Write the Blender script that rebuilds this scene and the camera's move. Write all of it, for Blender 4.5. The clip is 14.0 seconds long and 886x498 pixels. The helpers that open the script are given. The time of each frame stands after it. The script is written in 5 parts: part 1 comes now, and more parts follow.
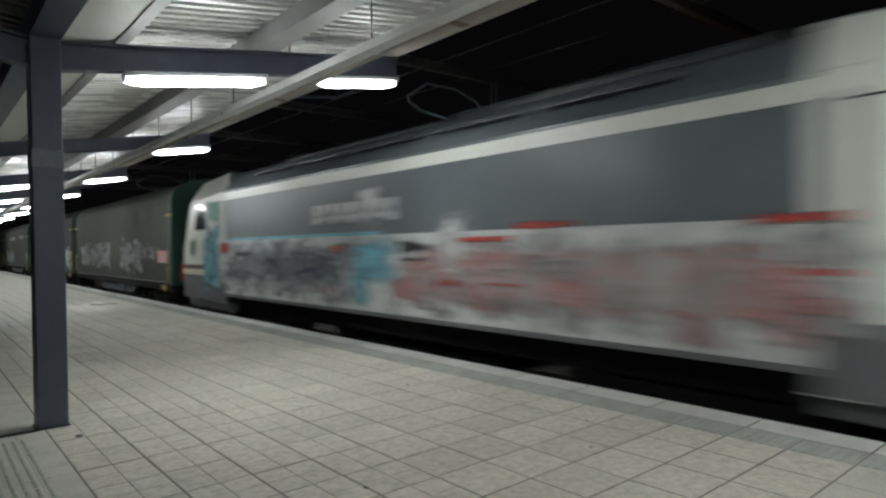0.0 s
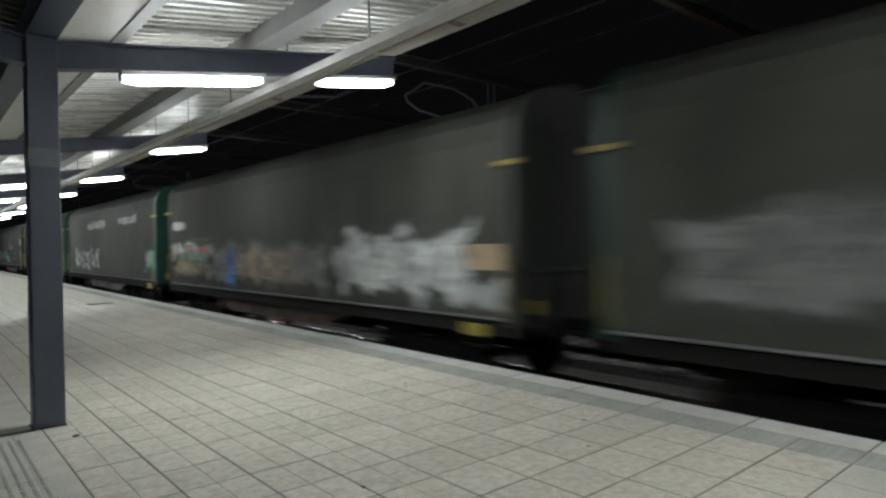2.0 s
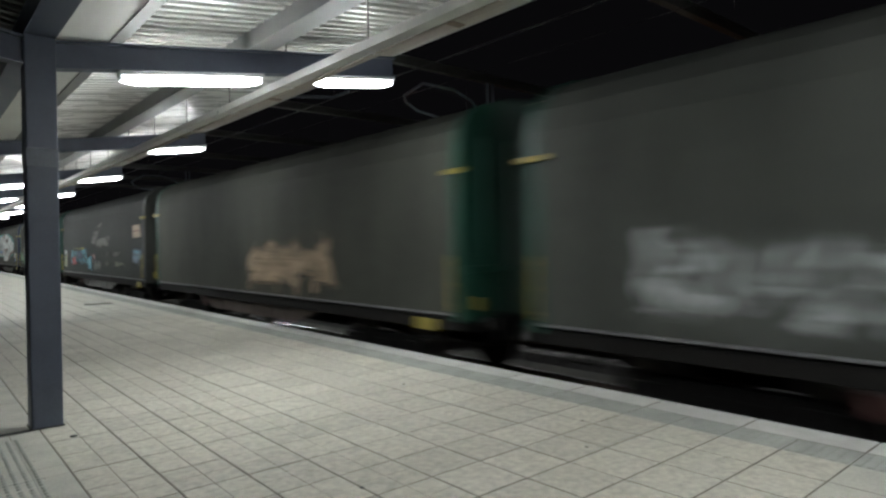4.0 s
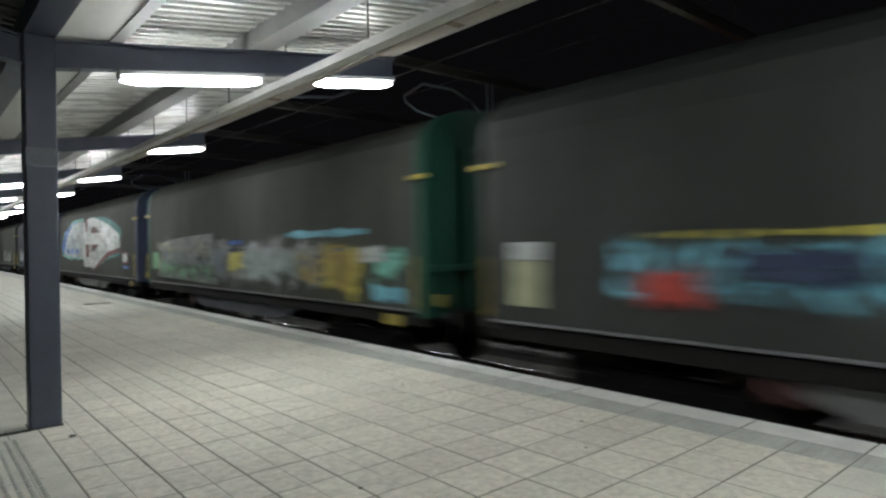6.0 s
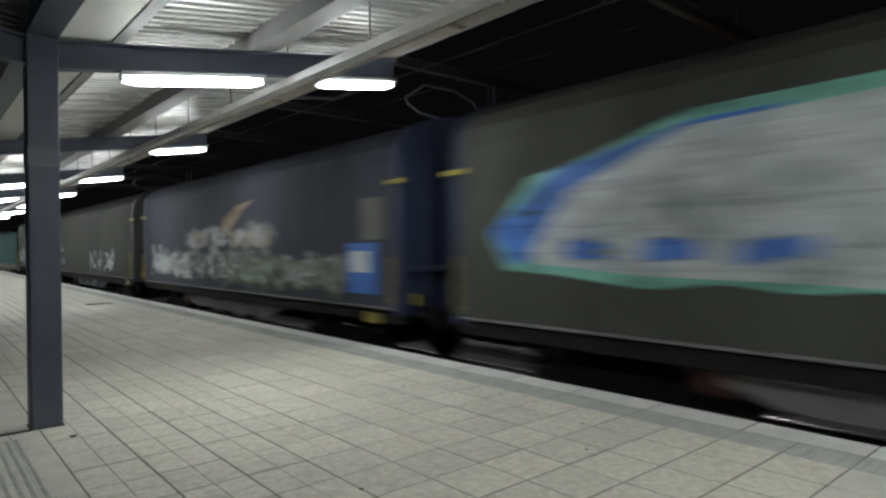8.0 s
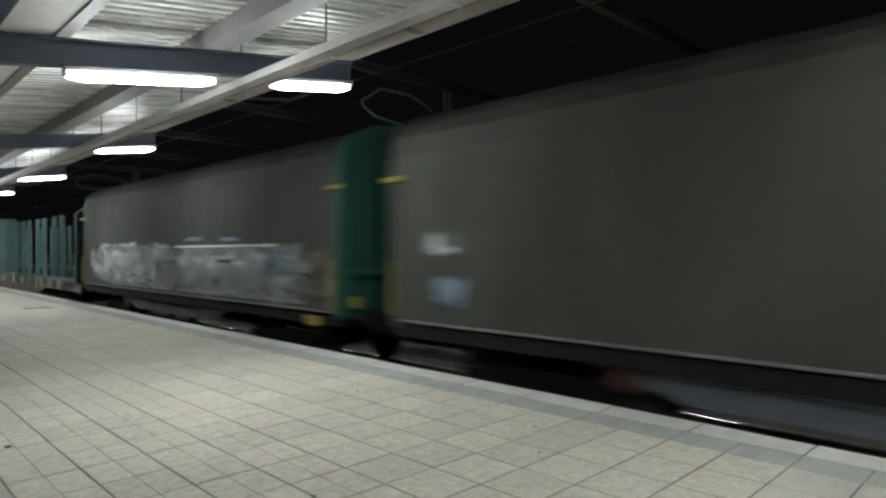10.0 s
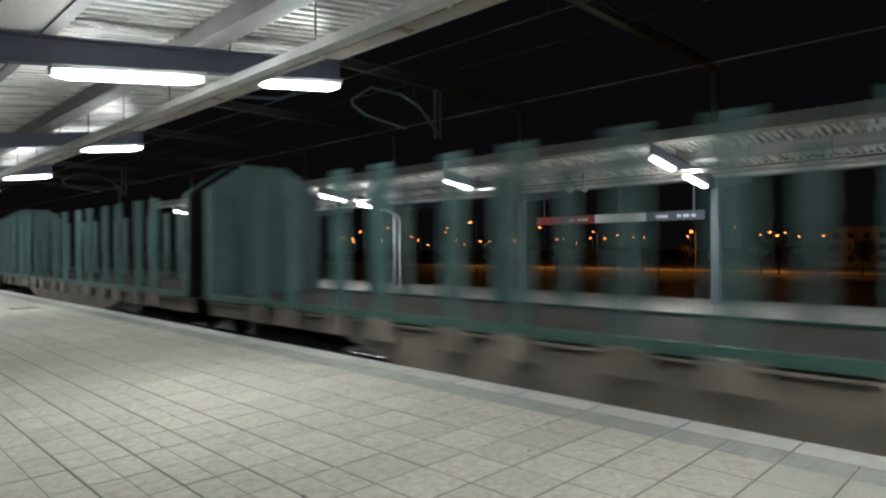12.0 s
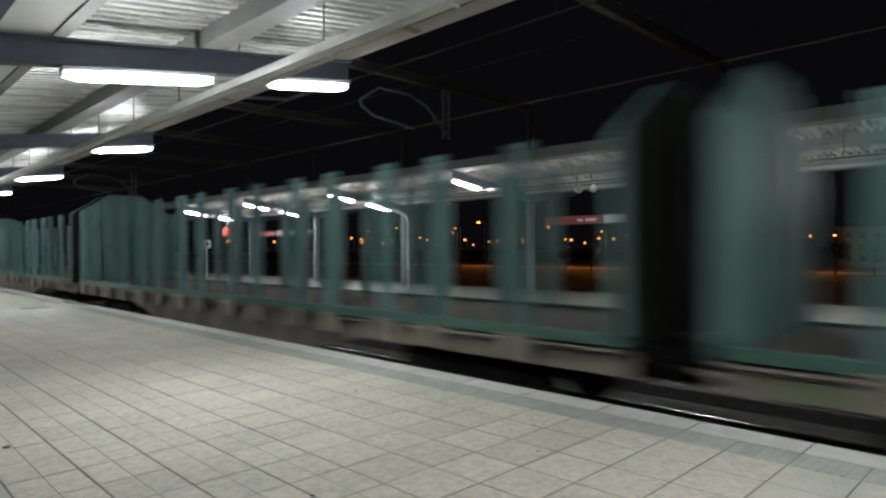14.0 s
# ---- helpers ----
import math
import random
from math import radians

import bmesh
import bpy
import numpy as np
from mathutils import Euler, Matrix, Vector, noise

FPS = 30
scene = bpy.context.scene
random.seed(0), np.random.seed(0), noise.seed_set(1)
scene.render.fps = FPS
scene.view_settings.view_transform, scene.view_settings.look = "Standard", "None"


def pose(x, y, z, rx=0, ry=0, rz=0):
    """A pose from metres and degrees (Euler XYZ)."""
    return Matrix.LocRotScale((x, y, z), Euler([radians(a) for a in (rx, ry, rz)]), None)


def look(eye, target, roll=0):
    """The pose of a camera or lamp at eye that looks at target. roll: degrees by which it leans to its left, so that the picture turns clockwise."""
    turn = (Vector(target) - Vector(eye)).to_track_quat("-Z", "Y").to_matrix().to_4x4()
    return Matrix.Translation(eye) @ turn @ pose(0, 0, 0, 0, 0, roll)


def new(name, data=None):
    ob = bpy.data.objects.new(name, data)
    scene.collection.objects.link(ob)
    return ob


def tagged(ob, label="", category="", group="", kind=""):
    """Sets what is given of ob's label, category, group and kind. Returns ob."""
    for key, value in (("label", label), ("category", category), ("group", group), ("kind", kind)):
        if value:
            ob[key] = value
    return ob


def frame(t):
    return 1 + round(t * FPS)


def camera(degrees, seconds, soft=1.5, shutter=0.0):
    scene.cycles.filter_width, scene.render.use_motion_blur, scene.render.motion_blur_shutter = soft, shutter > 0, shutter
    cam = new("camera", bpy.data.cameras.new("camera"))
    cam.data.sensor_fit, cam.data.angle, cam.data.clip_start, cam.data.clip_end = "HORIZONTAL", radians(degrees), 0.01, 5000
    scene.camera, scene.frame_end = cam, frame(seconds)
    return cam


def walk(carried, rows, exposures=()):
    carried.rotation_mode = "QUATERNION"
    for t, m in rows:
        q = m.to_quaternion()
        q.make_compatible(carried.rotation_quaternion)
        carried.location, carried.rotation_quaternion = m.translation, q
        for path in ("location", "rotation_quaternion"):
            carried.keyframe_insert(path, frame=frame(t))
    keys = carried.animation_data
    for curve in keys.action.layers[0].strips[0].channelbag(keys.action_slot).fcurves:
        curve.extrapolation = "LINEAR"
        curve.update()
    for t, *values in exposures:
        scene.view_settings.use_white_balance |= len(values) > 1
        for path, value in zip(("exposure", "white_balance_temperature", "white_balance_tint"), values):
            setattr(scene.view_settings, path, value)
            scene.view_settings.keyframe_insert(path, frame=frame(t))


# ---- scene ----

# ---------------------------------------------------------------- camera
LENS = 70.7
EYE = (0.0, 0.0, 1.561)


def aim(heading, pitch, roll):
    """Heading clockwise from the track's direction (+y), pitch up, roll clockwise of the camera; degrees."""
    h, p = radians(heading), radians(pitch)
    way = Vector((math.sin(h) * math.cos(p), math.cos(h) * math.cos(p), math.sin(p)))
    return look(EYE, Vector(EYE) + way, -roll)


cam = camera(LENS, 14.0, soft=2.4, shutter=0.9)
walk(cam, [(t, aim(*a)) for t, a in (
    (0.0, (40.32, -0.41, 0.99)), (0.5, (40.36, -0.43, 1.04)), (1.0, (40.43, -0.46, 1.04)), (1.5, (40.48, -0.48, 0.98)),
    (2.0, (40.54, -0.47, 1.00)), (2.5, (40.60, -0.44, 0.98)), (3.0, (40.63, -0.42, 0.95)), (5.5, (40.735, -0.42, 0.86)),
    (6.0, (40.73, -0.38, 0.79)), (6.5, (40.72, -0.32, 0.69)), (7.0, (40.67, -0.30, 0.65)), (7.5, (40.63, -0.27, 0.69)),
    (8.0, (40.62, -0.27, 0.64)), (10.5, (45.71, 0.12, 0.26)), (11.0, (46.11, 0.06, 0.38)), (11.5, (45.92, 0.03, 0.39)),
    (12.0, (45.61, 0.015, 0.31)), (12.5, (45.35, 0.027, 0.36)), (13.0, (45.16, 0.04, 0.34)), (13.5, (45.0, 0.025, 0.37)),
    (14.0, (44.86, 0.027, 0.34)))],
     exposures=[(0.0, -0.36), (0.9, -0.43), (2.0, -0.08), (3.0, 0.03), (5.5, 0.05), (6.5, 0.13), (7.5, 0.01), (8.0, -0.12), (8.8, -0.07), (10.3, 0.13), (14.0, 0.15)])

# ---------------------------------------------------------------- the plan, in metres
EDGE = 5.617          # our platform's edge
TILE = 0.45
TILE_X, TILE_Y = 3.106, 3.243   # a joint crossing
STRIP, COPING = 4.891, 5.262    # where the tactile strip and the kerb stone begin
TRACK, TRACK_FAR = 7.22, 11.35  # track centre lines
RAIL = -0.60
GAUGE = 1.668
BAY, FIRST = 6.65, 6.55         # canopy columns along y
COLUMN = 0.92
FAR_EDGE, FAR_COLUMN = 13.0, 17.55
SLOPE = 0.1425                  # canopy rise per metre towards the track
NEAR_END, FAR_END = -24.0, 130.0

# ---------------------------------------------------------------- night sky
world = bpy.data.worlds.new("night")
scene.world = world
world.use_nodes = True
world.node_tree.nodes["Background"].inputs[0].default_value = (0.12, 0.115, 0.135, 1)
world.node_tree.nodes["Background"].inputs[1].default_value = 0.020


# ---------------------------------------------------------------- materials
def material(name, colour, rough=0.6, metal=0.0, vary=0.25, scale=6.0, fine=60.0, bump=0.2, tint=None, emit=None, piece=0.0, spec=0.5, stretch=None):
    """A surface with two scales of variation, bump, and a change from piece to piece."""
    m = bpy.data.materials.new(name)
    m.use_nodes = True
    nt = m.node_tree
    bs = nt.nodes["Principled BSDF"]
    bs.inputs["Roughness"].default_value, bs.inputs["Metallic"].default_value = rough, metal
    bs.inputs["Specular IOR Level"].default_value = spec
    if emit:
        bs.inputs["Base Color"].default_value = (*colour, 1)
        bs.inputs["Emission Color"].default_value = (*colour, 1)
        bs.inputs["Emission Strength"].default_value = emit
        return m
    tc = nt.nodes.new("ShaderNodeTexCoord")
    src = tc.outputs["Object"]
    if stretch:
        mp = nt.nodes.new("ShaderNodeMapping")
        mp.inputs["Scale"].default_value = stretch
        nt.links.new(src, mp.inputs[0])
        src = mp.outputs[0]
    if piece:
        info = nt.nodes.new("ShaderNodeObjectInfo")
        add = nt.nodes.new("ShaderNodeVectorMath")
        mul = nt.nodes.new("ShaderNodeMath")
        mul.operation, mul.inputs[1].default_value = "MULTIPLY", 37.0
        nt.links.new(info.outputs["Random"], mul.inputs[0])
        nt.links.new(src, add.inputs[0])
        nt.links.new(mul.outputs[0], add.inputs[1])
        src = add.outputs[0]
    n1, n2 = nt.nodes.new("ShaderNodeTexNoise"), nt.nodes.new("ShaderNodeTexNoise")
    n1.inputs["Scale"].default_value, n1.inputs["Detail"].default_value = scale, 5
    n2.inputs["Scale"].default_value, n2.inputs["Detail"].default_value = fine, 4
    for n in (n1, n2):
        nt.links.new(src, n.inputs["Vector"])
    mixn = nt.nodes.new("ShaderNodeMath")
    mixn.operation = "MULTIPLY_ADD"
    mixn.inputs[1].default_value = 0.35
    nt.links.new(n2.outputs["Fac"], mixn.inputs[0])
    half = nt.nodes.new("ShaderNodeMath")
    half.operation, half.inputs[1].default_value = "MULTIPLY", 0.65
    nt.links.new(n1.outputs["Fac"], half.inputs[0])
    nt.links.new(half.outputs[0], mixn.inputs[2])
    ramp = nt.nodes.new("ShaderNodeValToRGB")
    dark = [c * (1 - vary) for c in colour]
    light = [min(1, c * (1 + vary)) for c in colour]
    if tint:
        dark = [d * 0.4 + c * 0.6 for d, c in zip(dark, tint)]
    ramp.color_ramp.elements[0].position, ramp.color_ramp.elements[1].position = 0.3, 0.7
    ramp.color_ramp.elements[0].color, ramp.color_ramp.elements[1].color = (*dark, 1), (*light, 1)
    nt.links.new(mixn.outputs[0], ramp.inputs[0])
    colour_out = ramp.outputs[0]
    if piece:
        hsv = nt.nodes.new("ShaderNodeHueSaturation")
        mr = nt.nodes.new("ShaderNodeMapRange")
        mr.inputs["To Min"].default_value, mr.inputs["To Max"].default_value = 1 - piece, 1 + piece
        nt.links.new(info.outputs["Random"], mr.inputs["Value"])
        nt.links.new(mr.outputs[0], hsv.inputs["Value"])
        nt.links.new(colour_out, hsv.inputs["Color"])
        colour_out = hsv.outputs[0]
    nt.links.new(colour_out, bs.inputs["Base Color"])
    rr = nt.nodes.new("ShaderNodeMapRange")
    rr.inputs["To Min"].default_value, rr.inputs["To Max"].default_value = max(0.05, rough - 0.12), min(1, rough + 0.12)
    nt.links.new(n1.outputs["Fac"], rr.inputs["Value"])
    nt.links.new(rr.outputs[0], bs.inputs["Roughness"])
    if bump:
        b = nt.nodes.new("ShaderNodeBump")
        b.inputs["Strength"].default_value, b.inputs["Distance"].default_value = bump, 0.01
        nt.links.new(mixn.outputs[0], b.inputs["Height"])
        nt.links.new(b.outputs[0], bs.inputs["Normal"])
    return m


M = {
    "tile": material("tile", (0.482, 0.465, 0.392), 0.78, vary=0.26, scale=17, fine=120, piece=0.07),
    "joint": material("joint", (0.135, 0.117, 0.092), 0.9, vary=0.45, scale=5),
    "tactile": material("tactile", (0.335, 0.345, 0.312), 0.8, vary=0.2, scale=4, piece=0.06),
    "coping": material("coping", (0.50, 0.50, 0.47), 0.75, vary=0.18, scale=4, piece=0.05),
    "concrete": material("concrete", (0.20, 0.20, 0.19), 0.85, vary=0.3, scale=2.0),
    "ballast": material("ballast", (0.035, 0.032, 0.03), 0.9, vary=0.5, scale=9, fine=40, bump=0.9),
    "sleeper": material("sleeper", (0.09, 0.085, 0.08), 0.9, vary=0.3),
    "rail_side": material("rail_side", (0.05, 0.032, 0.022), 0.8, vary=0.4, scale=8),
    "rail_head": material("rail_head", (0.55, 0.55, 0.56), 0.22, 1.0, vary=0.1, scale=3, stretch=(8, 0.2, 8)),
    "steel_blue": material("steel_blue", (0.085, 0.10, 0.14), 0.45, vary=0.15, scale=4, bump=0.08),
    "deck": material("deck", (0.72, 0.72, 0.69), 0.28, 0.2, vary=0.14, scale=3, stretch=(0.4, 2, 1), bump=0.05),
    "white_panel": material("white_panel", (0.82, 0.82, 0.79), 0.5, vary=0.08, scale=1.5, bump=0.03),
    "purlin": material("purlin", (0.30, 0.30, 0.295), 0.55, vary=0.15, scale=4, bump=0.05),
    "tray": material("tray", (0.78, 0.77, 0.75), 0.32, 0.45, vary=0.12, scale=3, bump=0.05),
    "brown_cable": material("brown_cable", (0.16, 0.12, 0.09), 0.7, vary=0.2),
    "lamp_body": material("lamp_body", (0.75, 0.76, 0.78), 0.4, vary=0.05),
    "tube": material("tube", (0.955, 1.0, 1.01), emit=104.0),
    "bowl": material("bowl", (0.955, 1.0, 1.01), emit=34.0),
    "bowl_end": material("bowl_end", (0.955, 1.0, 1.01), emit=10.0),
    "tube_far": material("tube_far", (0.955, 1.0, 0.985), emit=150.0),
    "far_steel": material("far_steel", (0.15, 0.17, 0.20), 0.5, vary=0.15, scale=4),
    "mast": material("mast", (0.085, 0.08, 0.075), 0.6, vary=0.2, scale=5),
    "concrete_dark": material("concrete_dark", (0.065, 0.068, 0.062), 0.9, vary=0.35, scale=1.5),
    "wire": material("wire", (0.34, 0.27, 0.22), 0.5, 0.6, vary=0.1),
    "earth": material("earth", (0.03, 0.028, 0.022), 0.95, vary=0.4, scale=0.15, fine=4, bump=0.4),
    "loco_grey": material("loco_grey", (0.11, 0.128, 0.136), 0.38, vary=0.12, scale=2.0, bump=0.04),
    "loco_dark": material("loco_dark", (0.05, 0.057, 0.06), 0.5, vary=0.2, scale=3),
    "loco_white": material("loco_white", (0.66, 0.68, 0.62), 0.35, vary=0.06, scale=2, bump=0.03),
    "cream": material("cream", (0.62, 0.58, 0.42), 0.4, vary=0.06, scale=2, bump=0.03),
    "maroon": material("maroon", (0.09, 0.03, 0.025), 0.5, vary=0.2),
    "glass": material("glass", (0.012, 0.014, 0.016), 0.06, vary=0.1, bump=0.0),
    "tarp": material("tarp", (0.047, 0.049, 0.0415), 0.75, spec=0.12, vary=0.34, scale=1.4, fine=14, bump=0.25, stretch=(1, 1, 0.35)),
    "tarp_b": material("tarp_b", (0.034, 0.036, 0.034), 0.75, spec=0.12, vary=0.34, scale=1.1, fine=14, bump=0.25, stretch=(1, 1, 0.35)),
    "tarp_c": material("tarp_c", (0.054, 0.057, 0.051), 0.75, spec=0.12, vary=0.34, scale=1.6, fine=14, bump=0.25, stretch=(1, 1, 0.35)),
    "tarp_blue": material("tarp_blue", (0.048, 0.052, 0.066), 0.75, spec=0.12, vary=0.34, scale=1.1, fine=14, bump=0.25, stretch=(1, 1, 0.35)),
    "end_green": material("end_green", (0.008, 0.052, 0.034), 0.5, vary=0.25, scale=3),
    "end_dark": material("end_dark", (0.03, 0.032, 0.028), 0.6, vary=0.3, scale=3),
    "end_blue": material("end_blue", (0.02, 0.028, 0.06), 0.5, vary=0.25, scale=3),
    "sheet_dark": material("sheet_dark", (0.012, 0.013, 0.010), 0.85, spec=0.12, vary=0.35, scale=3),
    "rail_green": material("rail_green", (0.028, 0.078, 0.062), 0.6, vary=0.3, scale=3),
    "belly_grey": material("belly_grey", (0.17, 0.17, 0.165), 0.7, vary=0.35, scale=2.2),
    "belly_blue": material("belly_blue", (0.10, 0.108, 0.122), 0.7, vary=0.35, scale=2.2),
    "belly_brown": material("belly_brown", (0.115, 0.088, 0.075), 0.75, vary=0.45, scale=2.2),
    "end_teal": material("end_teal", (0.074, 0.146, 0.138), 0.55, vary=0.25, scale=2.5, bump=0.1),
    "frame_dark": material("frame_dark", (0.010, 0.0092, 0.0088), 0.85, spec=0.15, vary=0.4, scale=5),
    "frame_grey": material("frame_grey", (0.115, 0.118, 0.12), 0.7, vary=0.3, scale=3),
    "frame_rust": material("frame_rust", (0.16, 0.142, 0.118), 0.8, vary=0.65, scale=1.6),
    "wheel": material("wheel", (0.04, 0.033, 0.028), 0.6, 0.4, vary=0.3, scale=8),
    "yellow": material("yellow", (0.23, 0.185, 0.032), 0.5, vary=0.2, scale=6),
    "red": material("red", (0.30, 0.022, 0.016), 0.5, vary=0.2, scale=6),
    "tile_far": material("tile_far", (0.450, 0.445, 0.385), 0.78, vary=0.24, scale=2.4, fine=40),
    "tactile_far": material("tactile_far", (0.335, 0.345, 0.312), 0.8, vary=0.2, scale=2),
    "sign_red": material("sign_red", (0.28, 0.03, 0.025), 0.5, vary=0.1), "sign_white": material("sign_white", (0.6, 0.61, 0.6), 0.5, vary=0.08),
    "sign_dark": material("sign_dark", (0.05, 0.06, 0.08), 0.5, vary=0.1),
    "sodium": material("sodium", (1.0, 0.27, 0.045), emit=9.0),
    "road": material("road", (0.22, 0.2, 0.17), 0.9, vary=0.35, scale=0.3, fine=3),
    "bark": material("bark", (0.06, 0.045, 0.03), 0.9, vary=0.3), "leaf": material("leaf", (0.035, 0.04, 0.015), 0.7, vary=0.3, scale=1.5),
    "plaster": material("plaster", (0.10, 0.085, 0.065), 0.9, vary=0.2, scale=0.8),
    "maroon_dull": material("maroon_dull", (0.05, 0.016, 0.013), 0.7, vary=0.3),
    "gutter": material("gutter", (0.30, 0.27, 0.23), 0.6, vary=0.25, scale=2, stretch=(4, 0.3, 4)),
    "steel_worn": material("steel_worn", (0.15, 0.165, 0.20), 0.5, vary=0.25, scale=9),
    "paving_far": material("paving_far", (0.17, 0.17, 0.16), 0.8, vary=0.25, scale=1.5),
    "floor_plate": material("floor_plate", (0.055, 0.045, 0.038), 0.8, vary=0.4, scale=3),
    "rubber": material("rubber", (0.02, 0.02, 0.02), 0.7, vary=0.2),
}
PAINT = {
    "white": (0.52, 0.54, 0.53), "pale": (0.36, 0.38, 0.38), "grey": (0.175, 0.18, 0.175), "red": (0.42, 0.05, 0.035), "pink": (0.42, 0.22, 0.21),
    "cyan": (0.16, 0.42, 0.52), "blue": (0.04, 0.13, 0.42), "navy": (0.02, 0.03, 0.07), "yellow": (0.45, 0.40, 0.07), "ochre": (0.36, 0.26, 0.08),
    "green": (0.10, 0.24, 0.12), "mint": (0.14, 0.36, 0.29), "maroon": (0.12, 0.025, 0.02), "black": (0.02, 0.02, 0.022), "tan": (0.30, 0.22, 0.14),
    "lime": (0.26, 0.27, 0.17), "slate": (0.13, 0.17, 0.22), "olive": (0.13, 0.145, 0.085), "tealdark": (0.03, 0.16, 0.15), "dim": (0.092, 0.094, 0.078),
}
for key, rgb in PAINT.items():
    M["paint_" + key] = material("paint_" + key, [0.95 * c for c in rgb], 0.55, vary=0.42, scale=3.2, fine=20, bump=0.05)


def sprayed(colour, style):
    """Worn spray paint: thin and streaky, so that the canvas shows through; patches fade out at their edges.
    fill: a cloudy patch; tags: fat curling strokes; scrawl: thin ones; coat: a shape with hard edges."""
    key = "spray_" + style + "_" + colour
    if key in M:
        return M[key]
    m = material(key, [0.95 * c for c in PAINT[colour]], 0.6, vary=0.42, scale=3.2, fine=20, bump=0.05)
    nt = m.node_tree

    def node(kind, **values):
        n = nt.nodes.new("ShaderNode" + kind)
        for k, v in values.items():
            n.inputs[k].default_value = v
        return n

    def calc(op, a, b=0.0):
        n = nt.nodes.new("ShaderNodeMath")
        n.operation = op
        for i, v in enumerate((a, b)):
            if isinstance(v, (int, float)):
                n.inputs[i].default_value = v
            else:
                nt.links.new(v, n.inputs[i])
        return n.outputs[0]

    def ramp(value, lo, hi, to_lo=0.0, to_hi=1.0):
        n = node("MapRange", **{"From Min": lo, "From Max": hi, "To Min": to_lo, "To Max": to_hi})
        nt.links.new(value, n.inputs["Value"])
        return n.outputs[0]

    def noise(scale, stretch, detail=3.0, shift=0.0):
        mp = node("Mapping", Scale=stretch, Location=(shift, shift, 0))
        nt.links.new(tc.outputs["Object"], mp.inputs[0])
        n = node("TexNoise", Scale=scale, Detail=detail)
        nt.links.new(mp.outputs[0], n.inputs["Vector"])
        return n.outputs["Fac"]

    tc = nt.nodes.new("ShaderNodeTexCoord")
    wear = ramp(noise(2.3, (1, 0.45, 1.0), 5.0), 0.34, 0.58, 0.62, 1.0)
    scratch = ramp(noise(3.0, (1, 0.22, 4.0), 4.0, 7.0), 0.36, 0.50, 0.80, 1.0)
    cover = calc("MULTIPLY", wear, scratch)
    if style != "coat":
        near = None
        for name in ("near", "far"):
            uv = nt.nodes.new("ShaderNodeUVMap")
            uv.uv_map = name
            sp = nt.nodes.new("ShaderNodeSeparateXYZ")
            nt.links.new(uv.outputs[0], sp.inputs[0])
            d = calc("MINIMUM", sp.outputs[0], sp.outputs[1])
            near = d if near is None else calc("MINIMUM", near, d)
        edge = calc("ADD", near, calc("MULTIPLY", calc("SUBTRACT", noise(2.6, (1, 0.9, 1.0), 4.0, 3.0), 0.55), 1.9))
        cover = calc("MULTIPLY", cover, ramp(edge, 0.16, 0.42))
    if style in ("tags", "scrawl"):
        wide = 0.050 if style == "tags" else 0.026
        lines = None
        for k in range(2):
            bend = calc("ABSOLUTE", calc("SUBTRACT", noise(1.9, (1, 1.0, 0.75), 1.0, 11.0 + 5.0 * k), 0.5))
            line = ramp(bend, wide * 0.55, wide, 1.0, 0.0)
            lines = line if lines is None else calc("MAXIMUM", lines, line)
        cover = calc("MULTIPLY", cover, ramp(lines, 0.0, 1.0, 0.26, 0.92))
    nt.links.new(cover, nt.nodes["Principled BSDF"].inputs["Alpha"])
    M[key] = m
    return m


# ---------------------------------------------------------------- mesh helpers
def box(bm, x0, x1, y0, y1, z0, z1, bevel=0.0):
    v = [bm.verts.new(p) for p in ((x0, y0, z0), (x1, y0, z0), (x1, y1, z0), (x0, y1, z0), (x0, y0, z1), (x1, y0, z1), (x1, y1, z1), (x0, y1, z1))]
    fs = [bm.faces.new([v[i] for i in f]) for f in ((3, 2, 1, 0), (4, 5, 6, 7), (0, 1, 5, 4), (1, 2, 6, 5), (2, 3, 7, 6), (3, 0, 4, 7))]
    if bevel:
        es = list({e for f in fs for e in f.edges})
        bmesh.ops.bevel(bm, geom=es, offset=bevel, segments=2, profile=0.5, affect="EDGES", clamp_overlap=True)
    return bm


def boxes(*items, bevel=0.0):
    bm = bmesh.new()
    for b in items:
        box(bm, *b, bevel=bevel)
    return bm


def prism(bm, ring, axis, a, b):
    """A closed outline (pairs) drawn out along an axis from a to b. axis y: pairs are (x, z); axis x: (y, z); axis z: (x, y)."""
    def at(p, q):
        return {"x": (q, p[0], p[1]), "y": (p[0], q, p[1]), "z": (p[0], p[1], q)}[axis]
    lo, hi = [bm.verts.new(at(p, a)) for p in ring], [bm.verts.new(at(p, b)) for p in ring]
    n = len(ring)
    bm.faces.new(lo), bm.faces.new(hi[::-1])
    for i in range(n):
        bm.faces.new((lo[i], hi[i], hi[(i + 1) % n], lo[(i + 1) % n]))
    bmesh.ops.recalc_face_normals(bm, faces=bm.faces[:])
    return bm


def rod(bm, p, q, r, n=10):
    """A round bar from p to q."""
    p, q = Vector(p), Vector(q)
    d = q - p
    m = Matrix.Translation((p + q) / 2) @ d.to_track_quat("Z", "Y").to_matrix().to_4x4()
    bmesh.ops.create_cone(bm, cap_ends=True, segments=n, radius1=r, radius2=r, depth=d.length, matrix=m)
    return bm


